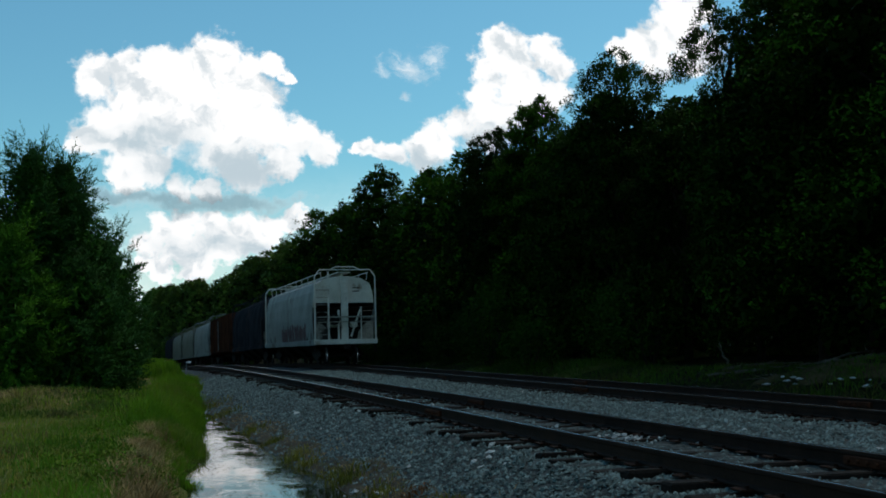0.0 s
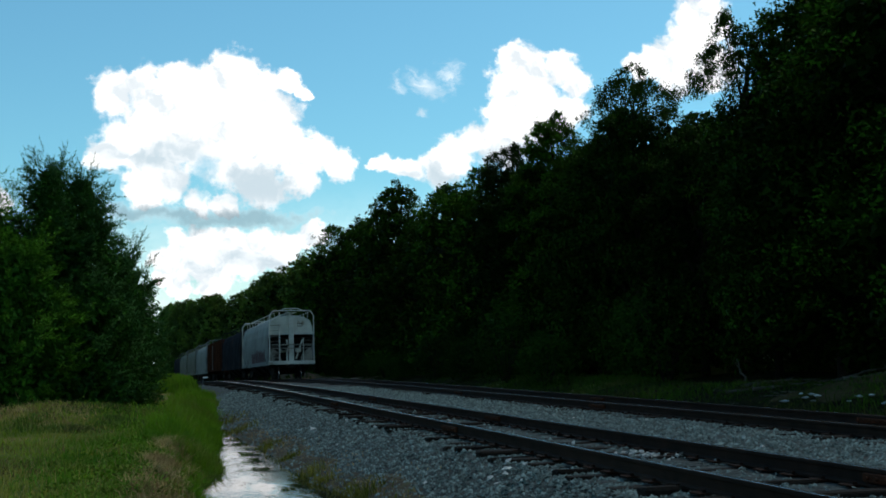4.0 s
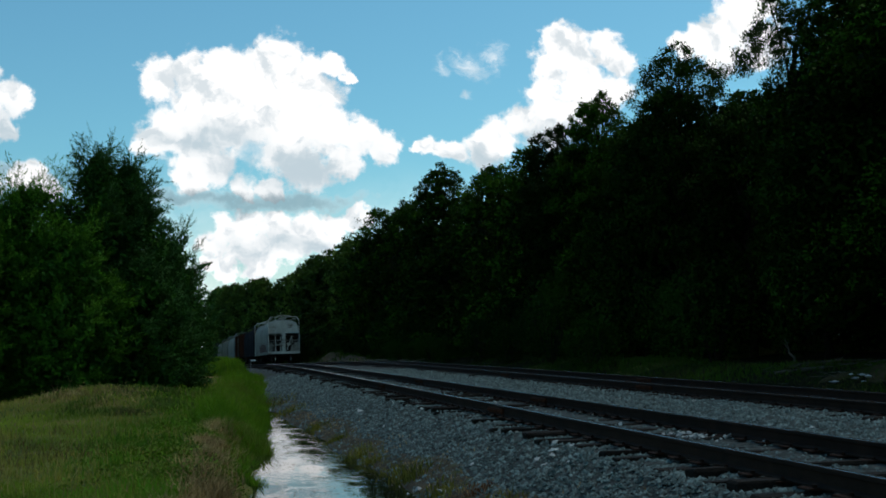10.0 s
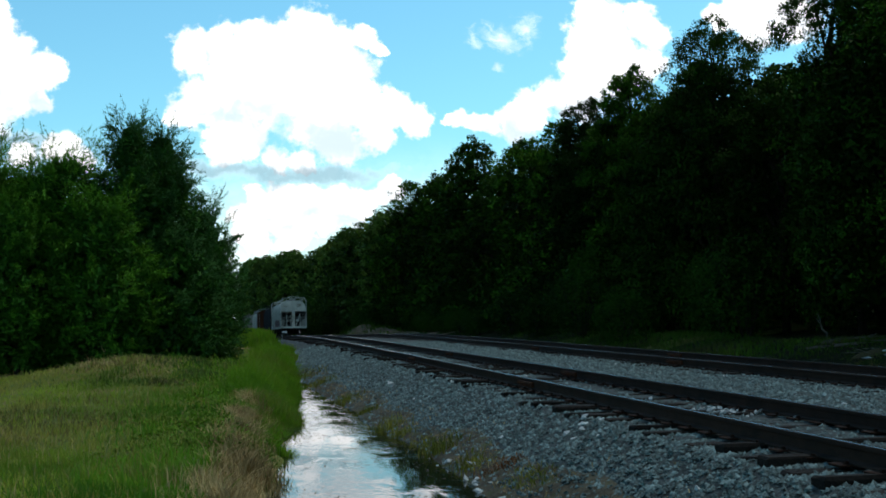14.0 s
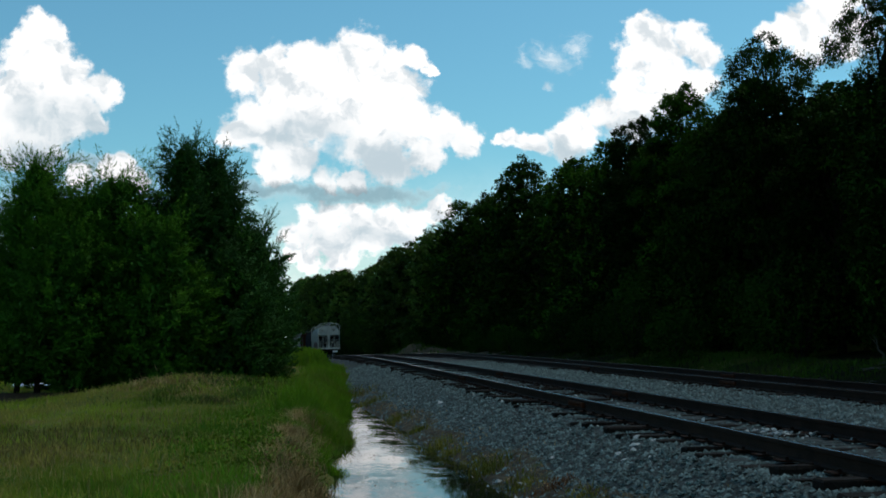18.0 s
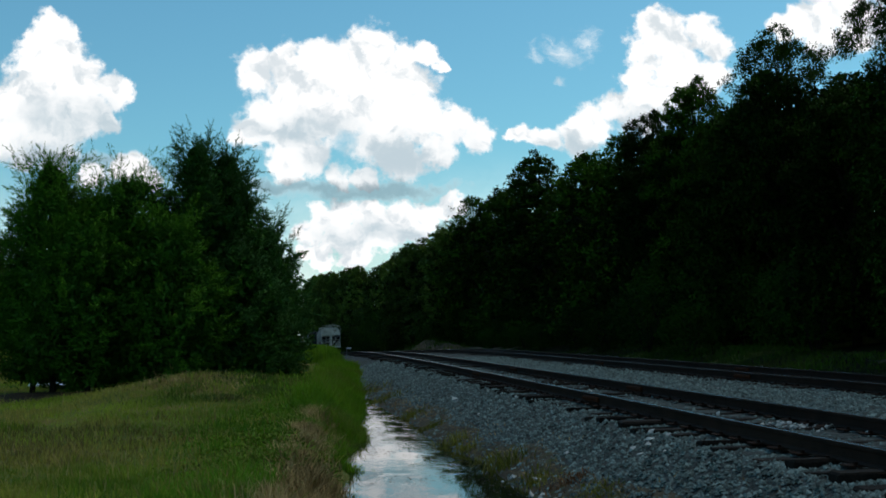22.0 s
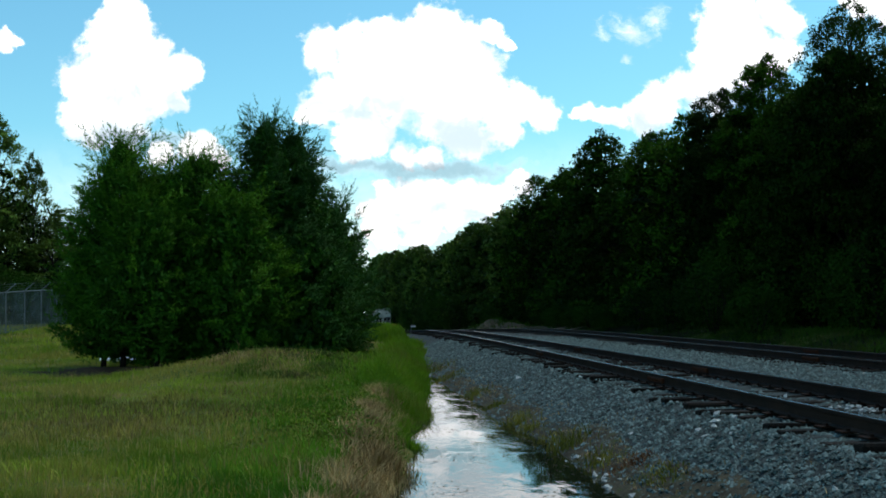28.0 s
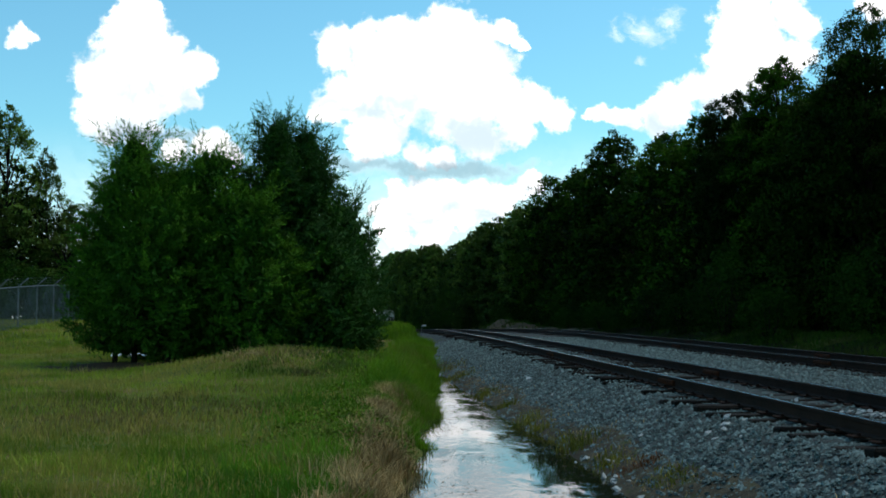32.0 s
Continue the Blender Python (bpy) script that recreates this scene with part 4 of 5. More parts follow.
def cedar_meshes(seed, high, wide, branches, form, size, shade):
    """A red cedar: branches that end in feathered plumes round a dense inside, darkened in colour for shade."""
    rng = np.random.default_rng(seed)
    g, cloud, heart = Geo(), ([], [], []), []
    limb(g, [(0, 0, -0.3), (0.06, 0, high * 0.35), (-0.03, 0.06, high * 0.7), (0.02, 0.03, high * 0.96)], 0.10, 0.008, 7)
    up = np.array([0, 0, 1.0])
    for k in range(branches):
        f = (0.09 if form == "bush" else 0.03) + (0.89 if form == "bush" else 0.95) * ((k + rng.uniform(0, 1)) / branches) ** (0.95 if form == "cone" else 0.85)
        turn = k * 2.39996 + rng.uniform(-0.5, 0.5)
        env = cedar_girth(f, form) * (1 + 0.10 * math.sin(turn * 3 + seed + f * 5) + 0.09 * math.sin(turn * 5 + f * 17))
        reach = max(0.04, wide * env * rng.uniform(0.68, 1.0))
        h = high * f * 0.955
        out = np.array([math.cos(turn), math.sin(turn), 0.0])
        end = out * reach + up * h
        base = out * 0.04 + up * max(0.15, h - reach * rng.uniform(0.15, 0.45))
        mid = base * 0.42 + end * 0.58 - up * 0.06 * reach
        limb(g, [tuple(base), tuple(mid), tuple(end)], 0.018, 0.006, 4)
        m = 70
        t = rng.uniform(0.30, 1.0, m)[:, None] ** 0.7
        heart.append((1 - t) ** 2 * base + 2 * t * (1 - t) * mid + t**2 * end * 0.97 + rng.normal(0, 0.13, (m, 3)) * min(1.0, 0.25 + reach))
        wispy = f > 0.83
        long = rng.uniform(0.50, 0.85) * size * (rng.uniform(1.0, 1.8) if wispy else 0.45 + 1.4 * f if form == "bush" and f < 0.4 else 1.0)
        way = out * (1.0 - 0.55 * f) + up * rng.uniform(0.05, 0.30 + 0.75 * f * f) + rng.normal(0, 0.18, 3)
        way /= np.linalg.norm(way)
        plume(rng, end - way * 0.3 * long, way, long, rng.uniform(-0.25, 0.35) if not wispy else rng.uniform(-0.5, 0.5), cloud, 0.44 if not wispy else 0.32)
        for _ in range(1 if f > 0.8 else 2):
            way2 = way + rng.normal(0, 0.5, 3) + out * 0.2
            way2 /= np.linalg.norm(way2)
            foot = mid + (end - mid) * rng.uniform(0.3, 1.0) + rng.normal(0, 0.12, 3) * min(1.0, reach)
            plume(rng, foot, way2, long * 0.8, rng.uniform(-0.2, 0.35), cloud, 0.5)
    at, ways, swell = (np.concatenate(v) for v in cloud)
    heart = np.concatenate(heart)
    at[:, 2] = np.maximum(at[:, 2], 0.06)
    heart[:, 2] = np.maximum(heart[:, 2], 0.15)
    return g.mesh("trunk", BARK), leaves_mesh("sprays", at, 0.088, shade, rng, along=ways, slim=0.24, swell=swell), leaves_mesh("inner_foliage", heart, 0.17, CEDAR_SHADED_HEART, rng, slim=0.42)


def cedar(seed, x, y, top, wide, branches, label, form, size=1.0, shade=None):
    """top: height of its tip above the rails."""
    z = float(ground_z(x, y)) - 0.05
    trunk, sprays, inner = cedar_meshes(seed, top - z, wide, branches, form, size, shade or CEDAR)
    root = thing("cedar_tree", pose(x, y, z), label, "tree", "cedars beside the ditch")
    part("trunk", trunk, BARK, root)
    part("foliage", sprays, CEDAR, root, "feathery dark green sprays")
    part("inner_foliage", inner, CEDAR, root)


cedar(31, -2.48, 34.6, 7.0, 2.05, 200, "tallest red cedar of the clump with a ragged pointed top", "cone", 1.0, CEDAR_DARK)
cedar(32, -1.72, 35.3, 6.85, 2.25, 220, "tall blue-green red cedar with a feathery top", "cone", 1.0, CEDAR_DARK)
cedar(33, -4.25, 34.0, 5.95, 2.05, 190, "bushy red cedar in the middle of the clump", "dome", 1.05)
cedar(34, -6.45, 34.0, 6.35, 1.5, 190, "bushy red cedar with wispy curling tips", "bush", 1.15)
cedar(35, -5.35, 34.6, 5.5, 1.9, 150, "red cedar between two taller ones", "dome", 1.0)
cedar(40, -7.05, 34.3, 3.5, 1.25, 80, "low spreading cedar at the edge of the clump", "bush", 1.0)
cedar(36, -0.75, 36.0, 4.6, 1.55, 130, "low red cedar beside the ditch", "dome", 0.8, CEDAR_DARK)
cedar(37, -3.2, 33.0, 4.5, 1.75, 150, "low red cedar in front of the clump", "dome", 0.9)
cedar(38, -5.35, 32.9, 4.5, 1.9, 150, "low dark red cedar in front of the clump", "bush", 0.95)
cedar(39, -1.35, 34.0, 3.6, 1.45, 110, "low red cedar at the end of the mound", "dome", 0.75, CEDAR_DARK)


# ---- grass, weeds and stones ----
def blades_mesh(name, x, y, high, material, rng, lean=0.35, width=0.008):
    """Bent blades, five points each, rooted in the ground."""
    n = len(x)
    z = ground_z(x, y) - 0.01
    a = rng.uniform(0, 2 * np.pi, n)
    side = np.stack([np.cos(a), np.sin(a), np.zeros(n)], 1) * (width * rng.uniform(0.6, 1.5, n))[:, None]
    b = rng.uniform(0, 2 * np.pi, n)
    fall = np.stack([np.cos(b), np.sin(b), np.zeros(n)], 1) * (high * np.abs(rng.normal(0, lean, n)))[:, None]
    root = np.stack([x, y, z], 1)
    up = np.zeros((n, 3))
    up[:, 2] = high
    mid, tip = root + up * 0.6 + fall * 0.35, root + up * 0.97 + fall
    v = np.stack([root - side, root + side, mid + side * 0.8, mid - side * 0.8, tip], 1).reshape(-1, 3)
    k = np.arange(n)[:, None] * 5
    quads = np.hstack([k, k + 1, k + 2, k + 3])
    tris = np.hstack([k + 3, k + 2, k + 4])
    me = bpy.data.meshes.new(name)
    loops = np.concatenate([quads.ravel(), tris.ravel()]).astype(np.int32)
    starts = np.concatenate([np.arange(n) * 4, n * 4 + np.arange(n) * 3]).astype(np.int32)
    me.vertices.add(len(v))
    me.loops.add(len(loops))
    me.polygons.add(2 * n)
    me.vertices.foreach_set("co", v.astype(np.float32).ravel())
    me.loops.foreach_set("vertex_index", loops)
    me.polygons.foreach_set("loop_start", starts)
    me.polygons.foreach_set("loop_total", np.concatenate([np.full(n, 4), np.full(n, 3)]).astype(np.int32))
    me.materials.append(material)
    me.update(calc_edges=True)
    return me


def patchy(x, y, scale, seed):
    return np.array([noise.noise(Vector((a * scale, b * scale, seed))) for a, b in zip(x, y)])


def sow():
    rng = np.random.default_rng(8)
    # lawn
    n = 112000
    y = 8.0 + 34 * rng.uniform(0, 1, n) ** 1.35
    wl = water_left(y)
    x = wl - 0.55 - rng.uniform(0, 1, n) * (0.36 * y + 1.2 + wl)
    keep = np.sqrt(((x + 5.7) / 3.2) ** 2 + ((y - 32.2) / 2.6) ** 2) + 0.5 * patchy(x, y, 1.0, 7.0) > rng.uniform(0.6, 0.95, n)
    x, y = x[keep], y[keep]
    n = len(x)
    high = (0.045 + 0.09 * rng.uniform(0, 1, n) ** 1.5 + 0.05 * np.clip(patchy(x, y, 0.5, 2.0), 0, 1)) * np.clip(1 + 0.9 * patchy(x, y, 1.1, 6.0), 0.5, 1.7)
    strip = (water_left(y) - x - 1.8 + 0.9 * patchy(x, y, 0.45, 14.0)) / 1.1
    lush = (strip < rng.uniform(-0.5, 1.0, n)) & (y < 34) & ((water_left(y) - x > 0.85) | (rng.uniform(0, 1, n) < 0.35))
    brown = ~lush & (((x + 3.1) / 2.6) ** 2 + ((y - 19.4) / 3.4) ** 2 + 1.1 * patchy(x, y, 0.6, 15.0) < rng.uniform(0.1, 1.5, n)) & (rng.uniform(0, 1, n) < 0.5)
    plain = ~lush & ~brown
    tagged(new("lawn_grass", blades_mesh("lawn_grass", x[plain], y[plain], high[plain], GRASS, rng, 0.5, 0.006)), "short rough mown grass with yellowed patches", "grass", kind="stuff")
    tagged(new("lush_grass", blades_mesh("lush_grass", x[lush], y[lush], high[lush] * 1.35, LUSH, rng, 0.6, 0.007)), "fresh green grass along the top of the bank", "grass", kind="stuff")
    tagged(new("dry_lawn_grass", blades_mesh("dry_lawn_grass", x[brown], y[brown], high[brown] * 1.15, SEEDED, rng, 0.5, 0.006)), "reddish-brown seeding grass in a worn patch of lawn", "grass", kind="stuff")
    n = 1100
    y = 9.0 + 22 * rng.uniform(0, 1, n) ** 1.2
    x = water_left(y) - 0.7 - rng.uniform(0, 1, n) * (0.36 * y + 1.0)
    tagged(new("seed_stalks", blades_mesh("seed_stalks", x, y, rng.uniform(0.12, 0.28, n), STRAW, rng, 0.3, 0.0035)), "pale dry seed stalks standing out of the lawn", "grass", kind="stuff")
    # low broad-leaved weeds on the bank's shoulder
    n = 900
    y = rng.uniform(14, 33, n)
    x = water_left(y) - 0.35 - np.abs(rng.normal(0, 0.9, n))
    keep = patchy(x, y, 0.55, 16.0) > -0.12
    x, y = x[keep], y[keep]
    per = 16
    cx, cy = np.repeat(x, per) + rng.normal(0, 0.10, len(x) * per), np.repeat(y, per) + rng.normal(0, 0.10, len(x) * per)
    at = np.stack([cx, cy, ground_z(cx, cy) + rng.uniform(0.02, 0.20, len(cx)) * np.repeat(rng.uniform(0.4, 1.3, len(x)), per)], 1)
    tagged(new("bank_weeds", leaves_mesh("bank_weeds", at, 0.042, LUSH, rng, slim=0.7, swell=np.tile((0.1, -0.3, 1.0), (len(at), 1)) + rng.normal(0, 0.3, (len(at), 3)))), "low broad-leaved green weeds on the ditch bank", "weeds", kind="stuff")
    # dry trash on the mound's crest
    n = 1300
    x, y = rng.normal(-2.3, 0.7, n), rng.normal(28.6, 0.7, n)
    tagged(new("dead_grass", blades_mesh("dead_grass", x, y, rng.uniform(0.03, 0.20, n), STRAW, rng, 1.1, 0.006)), "dry tan grass and stalks on the mound", "grass", kind="stuff")
    n = 26000
    y = 40 + 30 * rng.uniform(0, 1, n)
    x = -5 - rng.uniform(0, 1, n) * (0.36 * y - 2)
    tagged(new("field_grass", blades_mesh("field_grass", x, y, 0.10 + 0.12 * rng.uniform(0, 1, n), GRASS, rng, 0.5, 0.014)), "grass in front of the fence", "grass", kind="stuff")
    # lush fringe on the ditch bank
    n = 34000
    y = 17 + 33 * rng.uniform(0, 1, n) ** 1.2
    x = water_left(y) - 0.02 - np.abs(rng.normal(0, 0.55, n))
    x = np.where(y > 40, x - 0.0227 * bend(y), x)
    high = rng.uniform(0.12, 0.46, n) * (0.5 + 0.5 * step(y, 18, 24)) * np.clip(0.85 + 0.9 * patchy(x, y, 0.7, 3.0), 0.5, 1.3)
    tagged(new("tall_grass", blades_mesh("tall_grass", x, y, high, TALL, rng, 0.5, 0.009)), "lush bright green grass on the ditch bank", "grass", kind="stuff")
    n = 12000
    y = 50 + 60 * rng.uniform(0, 1, n)
    x = 2.6 - np.abs(rng.normal(0, 1.1, n)) - 0.0227 * bend(y)
    tagged(new("verge_grass", blades_mesh("verge_grass", x, y, rng.uniform(0.25, 0.7, n), TALL, rng, 0.3, 0.022)), "tall grass on the verge beyond the ditch", "grass", kind="stuff")
    # dead grass on the near bank
    n = 15000
    y = 8 + 16.5 * rng.uniform(0, 1, n) ** 1.1
    x = np.interp(y, [8, 12.2, 18.7, 22.9, 24.5], [0.05, 0.14, 0.32, 0.68, 0.85]) + rng.normal(0, 0.24, n) * np.clip(1.25 - 0.03 * y, 0.4, 1) + 0.12 * np.sin(y * 1.9)
    keep = patchy(x, y, 0.9, 4.0) > -0.28
    x, y = x[keep], y[keep]
    n = len(x)
    tagged(new("dead_grass", blades_mesh("dead_grass", x, y, rng.uniform(0.09, 0.27, n), STRAW, rng, 0.7, 0.0055)), "dry tan grass on the ditch bank", "grass", kind="stuff")
    n = 1400
    y = 9 + 21 * rng.uniform(0, 1, n)
    x = water_left(y) + 0.1 - np.abs(rng.normal(0, 0.3, n))
    tagged(new("bank_grass", blades_mesh("bank_grass", x, y, rng.uniform(0.06, 0.2, n), MOUND_WEED, rng, 0.6, 0.008)), "dull green grass at the water's edge", "grass", kind="stuff")
    # weeds along the stone edge: distinct tufts, then thin growth between
    n = 2400
    spots = [(2.72, 20.2, 0.26, 1.0), (2.98, 16.5, 0.24, 1.0), (2.78, 19.0, 0.16, 0.6), (2.72, 26.9, 0.3, 0.9), (2.80, 23.4, 0.2, 0.6), (2.60, 33.0, 0.4, 1.0), (2.9, 17.6, 0.2, 0.5), (3.05, 14.6, 0.2, 0.6), (3.2, 12.4, 0.2, 0.5), (2.5, 37.5, 0.5, 1.2)]
    k = rng.integers(0, len(spots), n)
    sx, sy, sr, sh = np.array(spots)[k].T
    x, y = sx + rng.normal(0, 1, n) * sr * 0.6, sy + rng.normal(0, 1, n) * sr * 1.3
    tagged(new("ditch_weeds", blades_mesh("ditch_weeds", x, y, rng.uniform(0.08, 0.26, n) * sh, WEED, rng, 0.5, 0.006)), "yellow-green weed tufts at the foot of the ballast", "weeds", kind="stuff")
    n = 2600
    y = 9 + 29 * rng.uniform(0, 1, n) ** 1.2
    x = water_right(y) + 0.10 + np.abs(rng.normal(0, 0.32, n))
    keep = patchy(x, y, 1.2, 18.0) > 0.0
    x, y = x[keep], y[keep]
    tagged(new("ditch_weeds", blades_mesh("ditch_weeds", x, y, rng.uniform(0.02, 0.10, len(x)), STRAW, rng, 0.9, 0.005)), "thin dry growth on the mud beside the ballast", "weeds", kind="stuff")
    n = 260
    x, y = rng.normal(3.22, 0.13, n), rng.normal(13.6, 0.22, n)
    tagged(new("ditch_weeds", blades_mesh("ditch_weeds", x, y, rng.uniform(0.03, 0.12, n), RED_WEED, rng, 0.7, 0.006)), "rust-red dried weed on the ballast", "weeds", kind="stuff")
    n = 13000
    y = rng.uniform(25.5, 34, n)
    x = rng.normal(-0.7, 1.15, n)
    x = np.minimum(x, water_left(y) - 0.5)
    tagged(new("mound_weeds", blades_mesh("mound_weeds", x, y, rng.uniform(0.04, 0.20, n) * np.clip(0.5 + 1.3 * patchy(x, y, 1.1, 9.0), 0.2, 1.4), MOUND_WEED, rng, 0.9, 0.010)), "dull green and brown weeds over the mound", "weeds", kind="stuff")
    n = 1500
    y = rng.normal(116, 12, n)
    x = rng.uniform(13.2, 17.0, n) - 0.0227 * bend(y)
    tagged(new("verge_grass", blades_mesh("verge_grass", x, y, rng.uniform(0.1, 0.5, n), SHADE_TONED_GRASS, rng, 0.4, 0.03)), "sparse grass on the earth bank", "grass", kind="stuff")
    # strip under the wood
    n = 26000
    y = 12 + 62 * rng.uniform(0, 1, n) ** 1.2
    x = 13.5 + 4.6 * rng.uniform(0, 1, n) - 0.0227 * bend(y)
    tagged(new("verge_grass", blades_mesh("verge_grass", x, y, rng.uniform(0.05, 0.30, n) * np.clip(0.45 + 1.6 * patchy(x, y, 0.16, 5.0), 0.15, 1.3), SHADE_TONED_GRASS, rng, 0.8, 0.012)), "green grass between track and wood, darkened in colour for shade", "grass", kind="stuff")


sow()


def stone_shapes(seed, count):
    """Angular crushed stones of eight facets."""
    rng = np.random.default_rng(seed)
    v = np.array([(1, 0, 0), (0, 1, 0), (-1, 0, 0), (0, -1, 0), (0, 0, 1), (0, 0, -1)], float) * 0.62
    f = np.array([(0, 1, 4), (1, 2, 4), (2, 3, 4), (3, 0, 4), (1, 0, 5), (2, 1, 5), (3, 2, 5), (0, 3, 5)])
    return [(v * rng.uniform(0.65, 1.3, (6, 1)) * np.array([1.1, 0.95, 0.8]) + rng.normal(0, 0.12, (6, 3)), f) for _ in range(count)]


def clear_of_ties(q, y):
    near = np.abs(((y - 5.0 + 0.265) % 0.53) - 0.265) < 0.12
    on = (np.abs(q - NEAR_TRACK) < 1.28) | (np.abs(q - FAR_TRACK) < 1.28)
    rail = np.zeros_like(on)
    for c in (NEAR_TRACK, FAR_TRACK):
        for s in (-0.5, 0.5):
            rail |= np.abs(q - c - s * GAUGE) < 0.09
    return ~(near & on) & ~rail


def lay_stones():
    rng = np.random.default_rng(12)
    shapes = stone_shapes(2, 8)
    n = 125000
    y = 5.5 + 48 * rng.uniform(0, 1, n) ** 1.9
    low = np.maximum(water_right(y) - 0.15, 0)
    q = low + (13.0 - low) * rng.uniform(0, 1, n) ** 1.25
    keep = (clear_of_ties(q, y) | (rng.uniform(0, 1, n) < 0.3)) & (q < 0.67 * y + 2.5)
    keep &= (np.minimum(np.abs(q - NEAR_TRACK), np.abs(q - FAR_TRACK)) > 0.7) | (rng.uniform(0, 1, n) < 0.28)
    keep &= (q > water_right(y) + 0.42 + 0.12 * np.sin(y * 1.3)) | (rng.uniform(0, 1, n) < 0.35) | (y > 34)
    for centre in (NEAR_TRACK, FAR_TRACK):
        for s in (-0.5, 0.5):
            keep &= np.abs(q - centre - s * GAUGE) > 0.09
    q, y = q[keep], y[keep]
    n = len(q)
    size = (0.022 + 0.032 * rng.uniform(0, 1, n) ** 1.6) * (1 + 0.010 * y)
    z = bed_z(q, y) + size * 0.12
    turn = rng.uniform(0, 2 * np.pi, n)
    verts, faces, at = [], [], 0
    for k, (v, f) in enumerate(shapes):
        i = np.arange(k, n, len(shapes))
        c, s = np.cos(turn[i])[:, None], np.sin(turn[i])[:, None]
        w = np.stack([v[:, 0] * c - v[:, 1] * s, v[:, 0] * s + v[:, 1] * c, np.tile(v[:, 2], (len(i), 1))], -1) * size[i][:, None, None]
        w += np.stack([q[i] - 0.0227 * bend(y[i]), y[i], z[i]], -1)[:, None]
        verts.append(w.reshape(-1, 3))
        f = f[:4]
        faces.append((f[None] + (np.arange(len(i)) * len(v))[:, None, None]).reshape(-1, 3) + at)
        at += len(i) * len(v)
    ob = part("loose_stones", raw_mesh("loose_stones", np.concatenate(verts), np.concatenate(faces), STONE), STONE, ballast)
    tagged(ob, "crushed grey stones", kind="stuff")
    meshes = [Geo().add(v * 0.052, f.tolist()).mesh("stone", STONE_ONE) for v, f in shapes]
    for k in range(260):
        yy = rng.uniform(7.5, 13.0)
        qq = rng.uniform(3.0, 4.25)
        part("stone", meshes[k % 8], STONE_ONE, ballast).matrix_basis = pose(qq, yy, float(bed_z(qq, yy)) + 0.02, rng.uniform(0, 40), 0, rng.uniform(0, 360))
    pale = [Geo().add(v * 0.085, f.tolist()).mesh("pale_stone", PALE_STONE) for v, f in shapes[:4]]
    spots = [(3.62, 25.9, 2.0), (4.2, 13.6, 1.2), (4.3, 13.9, 1.0), (4.12, 13.4, 0.9), (4.4, 13.5, 0.9), (3.95, 13.2, 0.8), (3.98, 13.6, 0.9), (4.1, 12.7, 0.7), (2.32, 36.0, 3.2)]
    spots += [(6.1 + rng.normal(0, 0.17), 13.7 + rng.normal(0, 0.3), rng.uniform(0.3, 0.75)) for _ in range(60)]
    spots += [(rng.uniform(3.0, 9.5), rng.uniform(9, 30), rng.uniform(0.5, 0.8)) for _ in range(40)]
    spots += [(float(water_right(v)) + rng.uniform(-0.1, 0.2), v, rng.uniform(0.6, 1.2)) for v in rng.uniform(9, 16, 26)]
    for k, (qq, yy, s) in enumerate(spots):
        ob = part("pale_stone", pale[k % 4], PALE_STONE, ballast, "chalky white stone")
        ob.matrix_basis = pose(qq, yy, float(bed_z(qq, yy)) + 0.03 * s, rng.uniform(0, 40), 0, rng.uniform(0, 360)) @ Matrix.Diagonal((s, s, s, 1))


lay_stones()


def float_debris():
    rng = np.random.default_rng(17)
    n = 2600
    y = 8 + 28 * rng.uniform(0, 1, n) ** 1.2
    s = rng.uniform(0, 1, n)
    x = water_left(y) + 0.05 + (water_right(y) - water_left(y) - 0.05) * s
    keep = (patchy(x * 0.8, y * 0.5, 1.3, 12.0) + 0.35 * (np.abs(s - 0.5) * 2) ** 2 > 0.10)
    x, y = x[keep], y[keep]
    n = len(x)
    a = rng.uniform(0, 2 * np.pi, n)
    u, v = rng.uniform(0.010, 0.045, n), rng.uniform(0.006, 0.02, n)
    ring = [(1, 0), (0.3, 1), (-1, 0.2), (-0.2, -1)]
    quad = np.stack([np.stack([x + p * u * np.cos(a) - q * v * np.sin(a), y + p * u * np.sin(a) + q * v * np.cos(a), np.full(n, WATER_Z + 0.004)], -1) for p, q in ring], 1)
    ob = new("floating_debris", raw_mesh("floating_debris", quad.reshape(-1, 3), np.arange(4 * n).reshape(n, 4), DRIFT))
    tagged(ob, "dead leaves and bits of grass floating on the ditch water", "debris", kind="stuff")


float_debris()


# ---- the goods train ----
CAR, TRAIN, AXLES = 17.2, [], []
GRIME = paint("grimy_pale_paint", (0.13, 0.125, 0.105), (0.36, 0.35, 0.30), 0.75, 1.5, 20.0, 0.1, dirt=(0.03, 0.026, 0.022), dirt_share=0.25)


def rear_end(t):
    """How far along the line the last car's end stands."""
    return 56.5 + 5.7 * t + 0.03 * t * t


